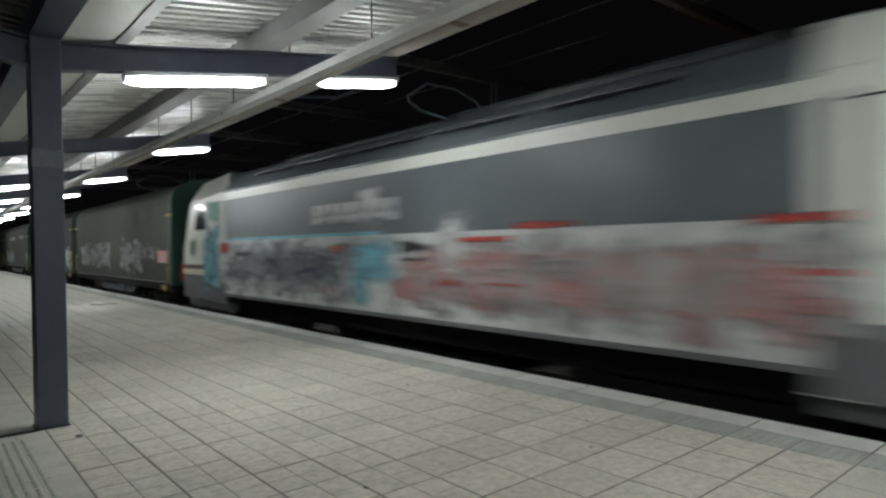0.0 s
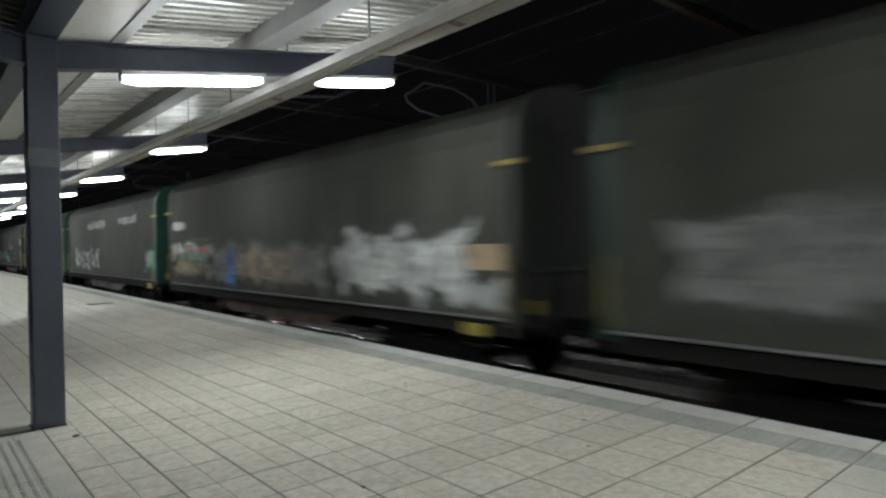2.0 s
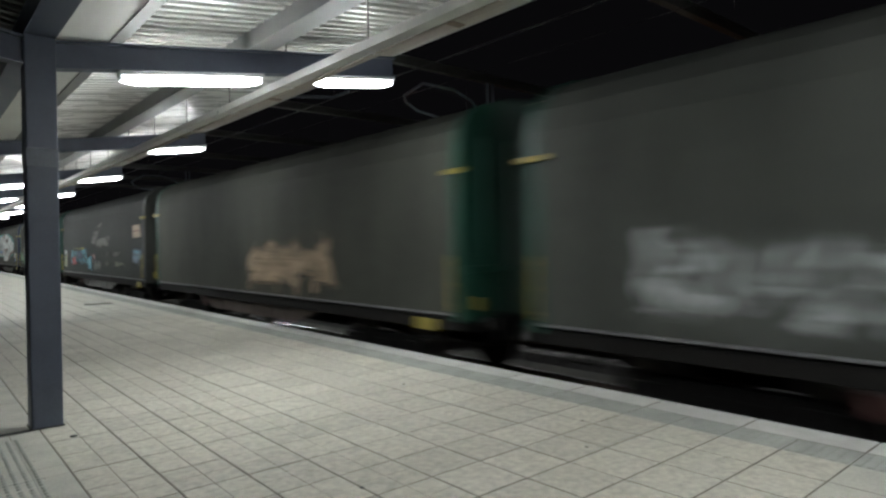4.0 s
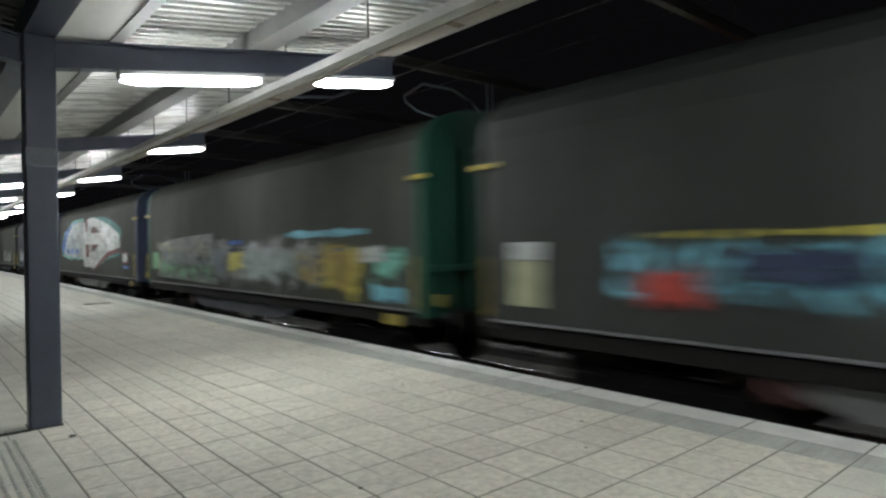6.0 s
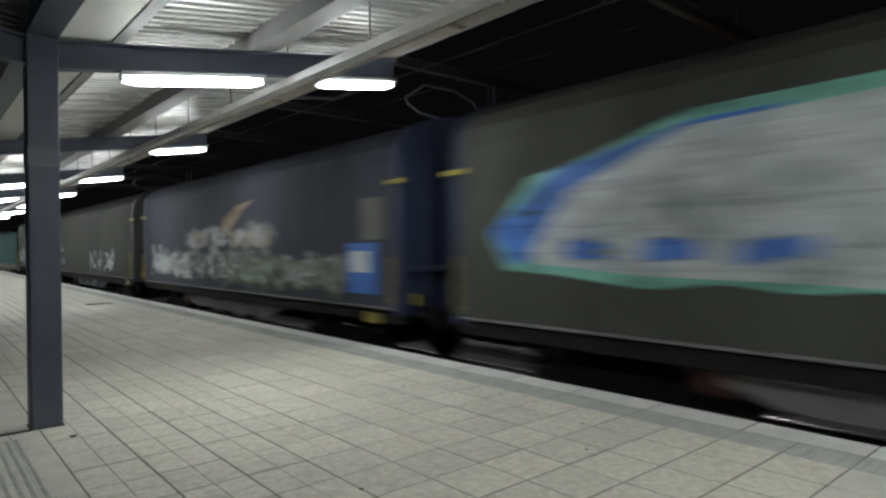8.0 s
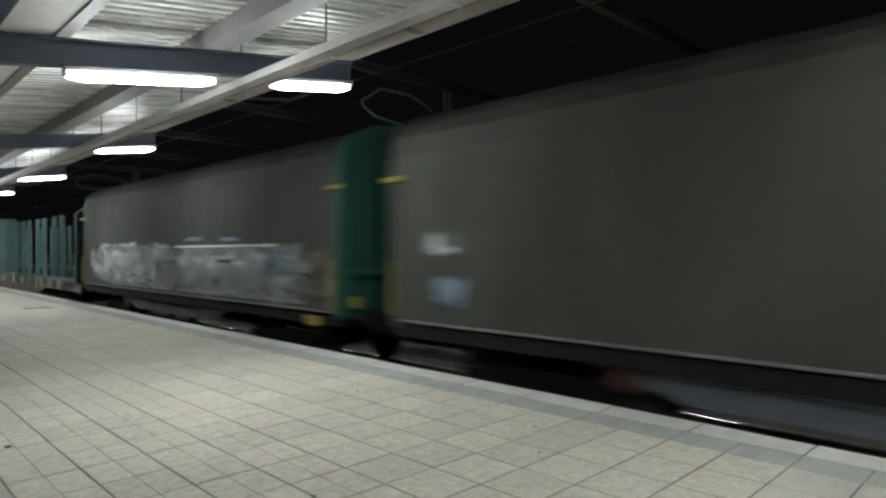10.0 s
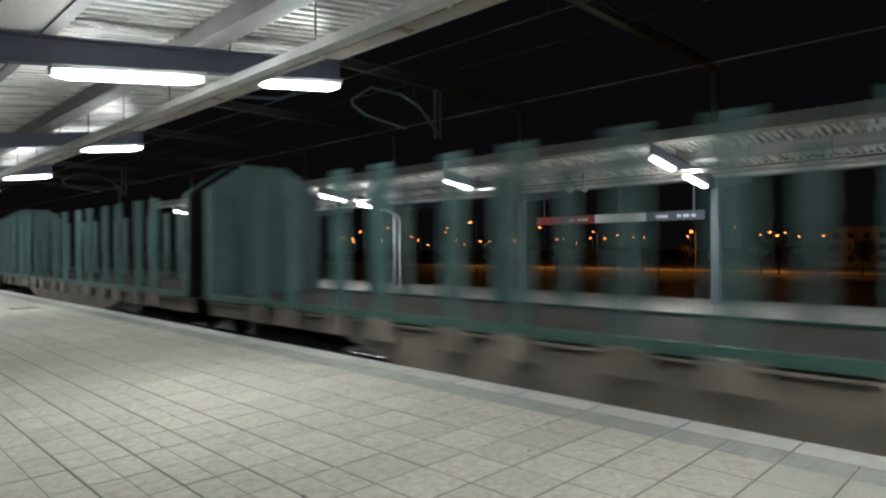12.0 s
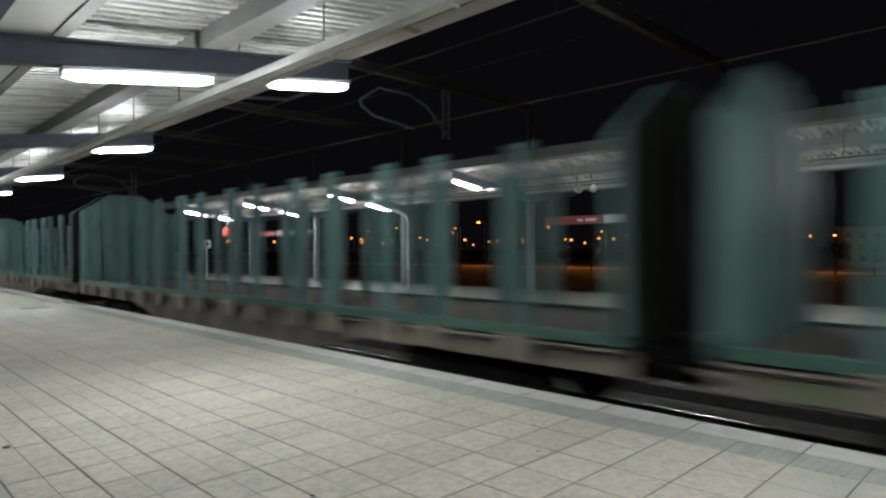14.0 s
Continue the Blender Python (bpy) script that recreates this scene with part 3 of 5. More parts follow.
def build_town():
    def head_mesh(r):
        bm = bmesh.new()
        bmesh.ops.create_icosphere(bm, subdivisions=2, radius=r, matrix=Matrix.Diagonal((1, 1, 0.55, 1)))
        return mesh("lantern", bm, M["sodium"], True)
    heads = {r: head_mesh(r * 0.66) for r in (0.3, 0.42, 0.6, 0.85)}
    bm = bmesh.new()
    rod(bm, (0, 0, 0), (0, 0, 8.7), 0.09, 8)
    pole = mesh("pole", bm, M["mast"])
    arm = mesh("arm", boxes((-0.9, 0.0, -0.04, 0.04, 8.66, 8.74)), M["mast"])
    for h, d in LAMPS + LAMPS_LEFT:
        a = radians(h)
        st = thing("street_lamp", "distant street lamp glowing orange on a tall pole", "street lamp", "street lamps",
                   at=pose(d * math.sin(a), d * math.cos(a), GROUND - 0.1, 0, 0, -h))
        for nm, me, loc in (("pole", pole, (0, 0, 0)), ("arm", arm, (0, 0, 0)), ("lantern", heads[0.3 if d < 150 else 0.42 if d < 230 else 0.6 if d < 400 else 0.85], (-0.9, 0, 8.65))):
            o = new(nm, me)
            o.parent, o.location = st, loc
    # added point lights, with no lantern of their own, brighten the road and the trees
    for h, d in ((65.3, 150), (60.5, 156), (71.0, 145), (75.0, 141), (55.0, 165), (48.0, 180)):
        a = radians(h)
        l = bpy.data.lights.new("road_fill_light", "POINT")
        l.energy, l.color, l.shadow_soft_size = 2800, (1.0, 0.36, 0.06), 0.3
        o = new("road_fill_light", l)
        o.location = (d * math.sin(a), d * math.cos(a), GROUND + 7.5)
    road = boxes((128, 136, -300, 600, GROUND - 0.05, GROUND + 0.02))
    solid("road", road, M["road"], "pale lit road far beyond the railway", "road", kind="structure")
    rng = random.Random(11)

    def tree(h, d, size):
        a = radians(h)
        t = thing("tree", "small leafy street tree at night under orange lamps", "tree", "street trees", at=pose(d * math.sin(a), d * math.cos(a), GROUND - 0.1))
        bm = bmesh.new()
        bmesh.ops.create_cone(bm, cap_ends=True, segments=8, radius1=0.18, radius2=0.1, depth=size * 0.5, matrix=Matrix.Translation((0, 0, size * 0.25)))
        for i in range(5):
            an = i * 1.26
            rod(bm, (0, 0, size * 0.42), (math.cos(an) * size * 0.2, math.sin(an) * size * 0.2, size * 0.68), 0.05, 6)
        part("trunk", bm, M["bark"], t)
        verts, faces = [], []
        for i in range(650):
            v = Vector((rng.gauss(0, 1), rng.gauss(0, 1), rng.gauss(0, 1)))
            v = v.normalized() * (rng.random() ** 0.4)
            p = Vector((v.x * size * 0.30, v.y * size * 0.30, size * 0.70 + v.z * size * 0.27))
            p += Vector((rng.gauss(0, 0.15), rng.gauss(0, 0.15), rng.gauss(0, 0.12)))
            s = rng.uniform(0.10, 0.24)
            e = Euler((rng.uniform(0, 6.3), rng.uniform(0, 6.3), 0)).to_matrix()
            n = len(verts)
            verts += [tuple(p + e @ Vector(q)) for q in ((-s, -s * 0.6, 0), (s, -s * 0.5, 0), (s * 0.8, s * 0.6, 0), (-s, s * 0.5, 0))]
            faces.append((n, n + 1, n + 2, n + 3))
        me = bpy.data.meshes.new("crown")
        me.from_pydata(verts, [], faces)
        me.materials.append(M["leaf"])
        o = new("crown", me)
        o.parent = t
        tagged(o, kind="stuff")
    for h, d, s in ((72.6, 122, 6.5), (73.9, 126, 7.0), (63.3, 112, 6.0), (64.6, 116, 5.2), (58.2, 130, 6.0), (66.8, 140, 5.5), (69.3, 118, 5.0), (77.0, 120, 6.0),
                    (79.5, 125, 6.5), (55.9, 128, 5.8), (49.6, 120, 6.0), (46.0, 125, 6.0)):
        tree(h, d, s)
    # a lit building
    a = radians(79.3)
    house = thing("apartment_building", "low apartment building lit orange by street lamps", "building", at=pose(190 * math.sin(a), 190 * math.cos(a), GROUND - 0.2, 0, 0, -79))
    part("wall", boxes((-7, 7, -5, 5, 0, 9.5)), M["plaster"], house)
    part("roof", boxes((-7.3, 7.3, -5.3, 5.3, 9.5, 9.9)), M["mast"], house)
    for i in range(4):
        for j in range(3):
            w = part("window", boxes((-5.6 + 3.2 * i, -4.2 + 3.2 * i, -5.06, -4.98, 1.2 + 2.9 * j, 2.7 + 2.9 * j)), M["glass"], house)
            part("sill", boxes((-5.7 + 3.2 * i, -4.1 + 3.2 * i, -5.16, -5.02, 1.1 + 2.9 * j, 1.19 + 2.9 * j)), M["concrete"], w)


# ---------------------------------------------------------------- canopy
def canopy_z(dx):
    """Underside of a cross beam, dx metres from the column towards the track."""
    return 3.175 + SLOPE * dx


def slanted(bm, x0, x1, y0, y1, lift0, lift1, base, sign):
    """A box that follows the canopy's slope; x measured from the column, mirrored by sign."""
    pts = []
    for y in (y0, y1):
        for x, l in ((x0, lift0), (x1, lift0), (x1, lift1), (x0, lift1)):
            pts.append(bm.verts.new((base + sign * x, y, canopy_z(abs(x)) + l)))
    for f in ((0, 1, 2, 3), (7, 6, 5, 4), (0, 4, 5, 1), (1, 5, 6, 2), (2, 6, 7, 3), (3, 7, 4, 0)):
        bm.faces.new([pts[i] for i in f])
    bmesh.ops.recalc_face_normals(bm, faces=bm.faces[:])
    return bm


def lamp_bowl(stations, y, base, sign, lower):
    """One half of a long rounded diffuser through stations of (x, swell)."""
    bm, rings = bmesh.new(), []
    for x, f in stations:
        rings.append([bm.verts.new((base + sign * x, y + 0.085 * f * math.cos(a), canopy_z(x) - 0.088 + 0.042 * f * math.sin(a)))
                      for a in (math.pi * (i / 5 + lower) for i in range(6))])
    for a, c in zip(rings, rings[1:]):
        for i in range(5):
            bm.faces.new((a[i], a[i + 1], c[i + 1], c[i]))
    bm.faces.new(rings[0]), bm.faces.new(rings[-1])
    bmesh.ops.recalc_face_normals(bm, faces=bm.faces[:])
    return bm


def canopy(base, sign, steel, tube, y_shift, rows, tag, without=()):
    """without: (row, lamp) pairs where a beam has no lamp; lamp 0 is the inner one."""
    ys = [FIRST + y_shift + BAY * i for i in rows]
    y0, y1 = ys[0] - 3.0, ys[-1] + 3.0
    for y in ys:
        col = thing("canopy_column", tag + "grey-blue painted steel canopy column on the platform", "column", "canopy columns" + tag[:3], at=pose(base, y, 0))
        part("shaft", boxes((-0.12, 0.12, -0.11, 0.11, 0.0, 3.45), bevel=0.012), steel, col)
        part("base_plate", boxes((-0.13, 0.13, -0.12, 0.12, 0.0, 0.012), bevel=0.003), M["rubber"], col)
        part("collar", boxes((-0.123, 0.123, -0.113, 0.113, 2.30, 2.46), bevel=0.002), M["steel_worn"], col, "paler worn patch of paint")
        beam = bmesh.new()
        for a, b, l0, l1, w in ((0.0, 3.9, 0.0, 0.02, 0.075), (0.0, 3.9, 0.23, 0.25, 0.075), (0.0, 3.88, 0.02, 0.23, 0.02)):
            slanted(beam, a, b, y - w, y + w, l0, l1, base, sign)
            slanted(beam, a, -2.8, y - w, y + w, l0, l1, base, sign)
        solid("canopy_beam", beam, steel, tag + "grey-blue steel cross beam carrying the platform canopy", "beam", "canopy beams" + tag[:3])
        spans = ((0.66, 2.09), (2.75, 3.87) if sign > 0 else (2.62, 3.92))
        for n, (x0, x1) in enumerate(spans):
            if (round((y - ys[0]) / BAY) + rows[0], n) in without:
                continue
            lamp = thing("fluorescent_lamp", tag + "lit white fluorescent batten lamp under the canopy beam", "lamp", "canopy lamps" + tag[:3])
            part("housing", slanted(bmesh.new(), x0 - 0.01, x1 + 0.01, y - 0.07, y + 0.07, -0.045, -0.004, base, sign), M["lamp_body"], lamp)
            df = part("diffuser", lamp_bowl(((x0 + 0.14, 0.98), (x1 - 0.14, 0.98)), y, base, sign, 0), M["bowl"], lamp, "glowing white diffuser")
            part("lens", lamp_bowl(((x0 + 0.14, 0.98), (x1 - 0.14, 0.98)), y, base, sign, 1), tube, df)
            for e, d in ((x0, 1), (x1, -1)):
                for half in (0, 1):
                    part("diffuser_end", lamp_bowl(((e, 0.30), (e + d * 0.05, 0.66), (e + d * 0.137, 0.96)), y, base, sign, half), M["bowl_end"], df)
            for e in (x0 - 0.012, x1 - 0.008):
                part("end_cap", slanted(bmesh.new(), e, e + 0.02, y - 0.03, y + 0.03, -0.095, -0.046, base, sign), M["lamp_body"], lamp)
    for x, w, h in ((0.62, 0.06, 0.16), (2.07, 0.15, 0.24), (-0.62, 0.06, 0.16), (-2.05, 0.09, 0.2)):
        bm = bmesh.new()
        slanted(bm, x - w, x + w, y0, y1, 0.252, 0.252 + h, base, sign)
        solid("purlin", bm, M["purlin"], tag + "grey steel purlin running along under the canopy deck", "purlin", "purlins" + tag[:3])
    gut = bmesh.new()
    slanted(gut, 0.13, 0.56, y0, y1, 0.27, 0.30, base, sign)
    ridge = bmesh.new()
    slanted(ridge, -0.12, 0.12, y0, y1, 0.255, 0.5, base, sign)
    solid("ridge_beam", ridge, steel, tag + "grey-blue steel ridge beam along the tops of the columns", "beam")
    solid("ceiling_panel", gut, M["white_panel"], tag + "smooth white soffit panel over the columns", "soffit", kind="structure")
    # corrugated deck: ribs run across the platform
    bm = bmesh.new()
    n = int((y1 - y0) / 0.16)
    wing = bmesh.new()
    deck = bm
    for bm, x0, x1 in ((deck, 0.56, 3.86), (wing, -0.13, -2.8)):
        prof = []
        for i in range(n):
            y = y0 + 0.16 * i
            prof += [(y, 0.44), (y + 0.035, 0.437), (y + 0.07, 0.44), (y + 0.088, 0.505), (y + 0.115, 0.508), (y + 0.142, 0.505)]
        prev = None
        for y, l in prof:
            a = bm.verts.new((base + sign * x0, y, canopy_z(abs(x0)) + l))
            b = bm.verts.new((base + sign * x1, y, canopy_z(abs(x1)) + l))
            c = bm.verts.new((base + sign * x1, y, canopy_z(abs(x1)) + l + 0.03))
            d = bm.verts.new((base + sign * x0, y, canopy_z(abs(x0)) + l + 0.03))
            if prev:
                bm.faces.new((prev[0], prev[1], b, a)), bm.faces.new((prev[3], d, c, prev[2])), bm.faces.new((prev[1], prev[2], c, b)), bm.faces.new((prev[0], a, d, prev[3]))
            prev = (a, b, c, d)
    solid("canopy_roof", deck, M["deck"], tag + "pale corrugated metal canopy deck seen from below", "roof", kind="structure")
    # same deck in a dark colour, which stands in for the shade there
    solid("canopy_roof", wing, M["mast"], tag + "corrugated canopy deck behind the columns, its shade put into a dark colour", "roof", kind="structure")
    # cable tray and pipe near the trackside edge, on hangers
    tray = bmesh.new()
    zt = 3.385
    prism(tray, [(base + sign * x, zt + z) for x, z in ((2.34, 0.085), (2.34, 0.0), (2.47, 0.0), (2.47, 0.085), (2.46, 0.085), (2.46, 0.01), (2.35, 0.01), (2.35, 0.085))], "y", y0, y1)
    t = thing("cable_tray", tag + "pale metal cable tray hung along the canopy edge", "cable tray")
    part("channel", tray, M["tray"], t)
    part("conduit", boxes((*sorted((base + sign * 2.49, base + sign * 2.56)), y0, y1, zt - 0.004, zt + 0.05), bevel=0.006), M["gutter"], t, "brownish flat conduit beside the tray")
    cb = bmesh.new()
    rod(cb, (base + sign * 2.585, y0, zt + 0.03), (base + sign * 2.585, y1, zt + 0.03), 0.018)
    part("cable", cb, M["brown_cable"], t, "brown cable bundle")
    for i in range(int((y1 - y0) / 1.663)):
        h = bmesh.new()
        yy = y0 + 1.35 + 1.6625 * i
        rod(h, (base + sign * 2.405, yy, zt + 0.01), (base + sign * 2.405, yy, canopy_z(2.41) + 0.44), 0.008, 6)
        part("hanger", h, M["mast"], t)
        xa, xb = sorted((base + sign * 2.33, base + sign * 2.48))
        part("clip", boxes((xa, xb, yy - 0.015, yy + 0.015, zt - 0.008, zt - 0.001)), M["lamp_body"], t)
        if i % 2:
            xa, xb = sorted((base + sign * 2.475, base + sign * 2.62))
            part("joint_clamp", boxes((xa, xb, yy + 0.55, yy + 0.63, zt - 0.018, zt - 0.006), bevel=0.004), M["brown_cable"], t, "brown clamp across the conduit")
    gutter = bmesh.new()
    slanted(gutter, 3.62, 3.86, y0, y1, 0.262, 0.30, base, sign)
    solid("gutter", gutter, M["gutter"], tag + "brownish metal gutter along the canopy edge", "gutter", kind="structure")
    fas = bmesh.new()
    slanted(fas, 3.865, 3.89, y0, y1, 0.262, 0.52, base, sign)
    solid("fascia", fas, M["purlin"], tag + "grey metal fascia along the canopy edge", "fascia", kind="structure")


# ---------------------------------------------------------------- the train
V0, ACC = 14.5, 0.025


def travelled(t):
    return V0 * t + ACC * t * t


BODY = 1.35           # half width of the wagons
moving = []           # (thing, how far behind the start mark)


def hood_ring(half, low, eaves, top, n=12):
    """Cross section of a hooded wagon body: upright sides, shoulders, low arched roof."""
    ring = [(-half, low), (-half, eaves)]
    for i in range(1, n):
        a = math.pi * i / n
        ring.append((-half * math.cos(a), eaves + (top - eaves) * math.sin(a) ** 0.8))
    ring += [(half, eaves), (half, low)]
    return ring


def wheelset(parent, y, r=0.46):
    """Two wheels on an axle, with spoke-like plates so that the turning shows; it turns as the wagon rolls."""
    bm = bmesh.new()
    for s in (-1, 1):
        disc(bm, s * GAUGE / 2, 0, 0, r, 0.12)
        disc(bm, s * (GAUGE / 2 - 0.07), 0, 0, r + 0.03, 0.03)
        disc(bm, s * (GAUGE / 2 + 0.07), 0, 0, 0.12, 0.12, 14)
        for i in range(5):
            a = 2 * math.pi * i / 5
            box(bm, s * (GAUGE / 2 + 0.065) - 0.008, s * (GAUGE / 2 + 0.065) + 0.008, math.cos(a) * r * 0.55 - 0.04, math.cos(a) * r * 0.55 + 0.04,
                math.sin(a) * r * 0.55 - 0.04, math.sin(a) * r * 0.55 + 0.04)
        ab = boxes((s * 1.02 - 0.09, s * 1.02 + 0.11, y - 0.16, y + 0.16, RAIL + r - 0.14, RAIL + r + 0.16), bevel=0.03)
        part("axle_box", ab, M["frame_dark"], parent)
    rod(bm, (-GAUGE / 2, 0, 0), (GAUGE / 2, 0, 0), 0.09)
    w = part("wheelset", bm, M["wheel"], parent)
    w.matrix_basis = pose(0, y, RAIL + r)
    wheels.append((w, y, r))


wheels = []


def patch(x, y0, y1, z0, z1):
    """A flat rectangle on a wagon's side that knows, at every point, how far its edges are (in half heights)."""
    bm = bmesh.new()
    near, far = bm.loops.layers.uv.new("near"), bm.loops.layers.uv.new("far")
    h = min(z1 - z0, y1 - y0) / 2
    f = bm.faces.new([bm.verts.new((x, y, z)) for y, z in ((y0, z0), (y0, z1), (y1, z1), (y1, z0))])
    for lp in f.loops:
        y, z = lp.vert.co.y, lp.vert.co.z
        lp[near].uv, lp[far].uv = ((y - y0) / h, (z - z0) / h), ((y1 - y) / h, (z1 - z) / h)
    return bm


def next_coat(g):
    """Each coat of paint lies a hair outside the one before."""
    k = g.get("coats", 0) + 1
    g["coats"] = k
    return -g["side"] - 0.010 - 0.0009 * k


def paint(g, colour, y0, y1, z0, z1, style="fill"):
    """Paint on the platform side of a vehicle: a cloudy patch, curling strokes, or a lettering panel."""
    x = next_coat(g)
    y0, y1 = y0 + g.get("shift", 0.0), y1 + g.get("shift", 0.0)
    if style == "panel":
        part("lettering_panel", boxes((x - 0.0003, x, y0, y1, z0, z1)), M["paint_" + colour], g)
        return
    dy, dz = min(0.25, 0.07 * (y1 - y0)), 0.07 * (z1 - z0)
    ob = part("graffiti", patch(x, y0 - dy, y1 + dy, max(0.58 if g["side"] < 1.4 else 0.42, z0 - dz), z1 + dz), sprayed(colour, style), g)
    tagged(ob, kind="stuff")


def outline(g, colour, pts):
    """A painted shape with a drawn outline, pairs of (y, z)."""
    x = next_coat(g)
    bm = bmesh.new()
    bm.faces.new([bm.verts.new((x, y + g.get("shift", 0.0), z)) for y, z in pts])
    part("graffiti", bm, sprayed(colour, "coat"), g)


def buffers(g, L):
    for y, d in ((0, -1), (L, 1)):
        for s in (-1, 1):
            bm = bmesh.new()
            rod(bm, (s * 0.9, y, 0.42), (s * 0.9, y + d * 0.38, 0.42), 0.09)
            rod(bm, (s * 0.9, y + d * 0.38, 0.42), (s * 0.9, y + d * 0.43, 0.42), 0.2, 16)
            part("buffer", bm, M["frame_dark"], g)
        bm = bmesh.new()
        rod(bm, (0, y, 0.40), (0, y + d * 0.45, 0.40), 0.06)
        box(bm, -0.1, 0.1, min(y, y + d * 0.45), max(y, y + d * 0.45), 0.3, 0.36)
        part("coupling", bm, M["frame_dark"], g)


def bogie(g, y, half=0.9, r=0.46):
    for dy in (-half, half):
        wheelset(g, y + dy, r)
    for s in (-1, 1):
        x = s * 0.99
        ring = [(y - half - 0.32, -0.02), (y - half + 0.2, 0.1), (y + half - 0.2, 0.1), (y + half + 0.32, -0.02), (y + half + 0.3, -0.14), (y + 0.45, -0.16), (y + 0.35, -0.3), (y - 0.35, -0.3), (y - 0.45, -0.16), (y - half - 0.3, -0.14)]
        part("bogie_frame", prism(bmesh.new(), ring, "x", x - 0.05, x + 0.05), M["frame_dark"], g)
        for dy in (-0.2, 0.0, 0.2):
            bm = bmesh.new()
            for i in range(5):
                rod(bm, (x, y + dy, -0.26 + 0.065 * i), (x, y + dy, -0.225 + 0.065 * i), 0.075 if i % 2 else 0.06, 10)
            part("spring", bm, M["frame_dark"], g)


def hood(bm, half, low, eaves, top, y0, y1):
    """The tarpaulin, drawn over hoops: it sags a little between them."""
    n = int((y1 - y0) / 0.28)
    rows = []
    for i in range(n + 1):
        f = i / n
        sag = 0.007 * math.cos(2 * math.pi * f * (y1 - y0) / 1.12) + 0.003 * math.sin(i * 1.7)
        rows.append([bm.verts.new((x + (0 if abs(x) < 0.2 else math.copysign(sag, x)), y0 + (y1 - y0) * f, z + (sag if z > eaves else 0))) for x, z in hood_ring(half, low, eaves, top)])
    for a, c in zip(rows, rows[1:]):
        for i in range(len(a) - 1):
            bm.faces.new((a[i], a[i + 1], c[i + 1], c[i]))
    bm.faces.new(rows[0]), bm.faces.new(rows[-1][::-1])
    bmesh.ops.recalc_face_normals(bm, faces=bm.faces[:])
    return bm


def tarp_wagon(u, length, tarp, end, belly, look_of):
    """A hooded wagon; u: how far its front end wall stands behind the start mark."""
    g = thing("hooded_wagon", look_of, "freight wagon", "hooded wagons")
    g["side"] = BODY
    L = length
    low, eaves, top = 0.56, 2.9, 3.70
    part("tarpaulin", hood(bmesh.new(), BODY, low, eaves, top, 0.13, L - 0.13), tarp, g)
    for y0, y1, d in ((0.0, 0.13, -1), (L - 0.13, L, 1)):
        e = part("end_wall", prism(bmesh.new(), hood_ring(BODY + 0.02, low - 0.1, eaves, top + 0.03), "y", y0, y1), end, g, "painted steel end wall")
        yy = y0 if d < 0 else y1
        for x in (-0.85, -0.3, 0.3, 0.85):
            part("stiffener", boxes((x - 0.05, x + 0.05, min(yy, yy + d * 0.06), max(yy, yy + d * 0.06), low, 3.1), bevel=0.01), end, e)
        part("cross_stiffener", boxes((-1.25, 1.25, min(yy, yy + d * 0.07), max(yy, yy + d * 0.07), 1.15, 1.25), bevel=0.01), end, e)
        for s in (-1, 1):
            part("tarp_handle", boxes((s * (BODY + 0.05) - 0.035, s * (BODY + 0.05) + 0.035, yy - 0.2 - 0.05 * d, yy + 0.2 - 0.05 * d, 2.55, 2.62), bevel=0.012), M["yellow"], g, "yellow tarpaulin handle")
            bm = bmesh.new()
            yr = yy - d * 0.1
            for z in (0.7, 1.0, 1.3):
                rod(bm, (s * (BODY + 0.03), yr, z), (s * (BODY + 0.09), yr, z), 0.015, 6)
            rod(bm, (s * (BODY + 0.09), yr, 0.62), (s * (BODY + 0.09), yr, 1.4), 0.02, 8)
            part("grab_rail", bm, M["yellow"], g, "yellow grab rail")
            st = bmesh.new()
            box(st, s * 1.28 - 0.1, s * 1.28 + 0.1, yy - d * 0.75 - 0.17, yy - d * 0.75 + 0.17, 0.16, 0.19)
            for o in (-0.16, 0.16):
                box(st, s * 1.28 - 0.02, s * 1.28 + 0.02, yy - d * 0.75 + o - 0.015, yy - d * 0.75 + o + 0.015, 0.19, 0.42)
            part("step", st, M["frame_dark"], g)
        for s in (-1, 1):
            part("tail_bracket", boxes((s * 1.05 - 0.06, s * 1.05 + 0.06, min(yy, yy + d * 0.08), max(yy, yy + d * 0.08), 0.62, 0.8), bevel=0.01), M["yellow"], e)
    for s in (-1, 1):
        part("lower_rail", boxes((s * (BODY + 0.012) - 0.03, s * (BODY + 0.012) + 0.03, 0.14, L - 0.14, 0.54, 0.575), bevel=0.01), M["frame_grey"], g)
        part("sole_bar", boxes((s * (BODY - 0.05) - 0.05, s * (BODY - 0.05) + 0.05, 0.0, L, 0.33, 0.52), bevel=0.01), M["frame_dark"], g)
        part("data_plate", boxes((s * (BODY + 0.008) - 0.006, s * (BODY + 0.008) + 0.006, 0.55, 1.0, 0.30, 0.47)), M["yellow"], g, "yellow data plate on the sole bar")
        ring = [(L * 0.30, 0.32), (L * 0.375, 0.03), (L * 0.69, 0.03), (L * 0.765, 0.32)]
        part("side_truss", prism(bmesh.new(), ring, "x", s * 1.2 - 0.02, s * 1.2 + 0.02), belly, g, "pressed grey side truss")
        for f in (0.43, 0.53, 0.63):
            part("truss_rib", boxes((s * 1.23 - 0.025, s * 1.23 + 0.025, L * f - 0.04, L * f + 0.04, 0.05, 0.30), bevel=0.008), belly, g)
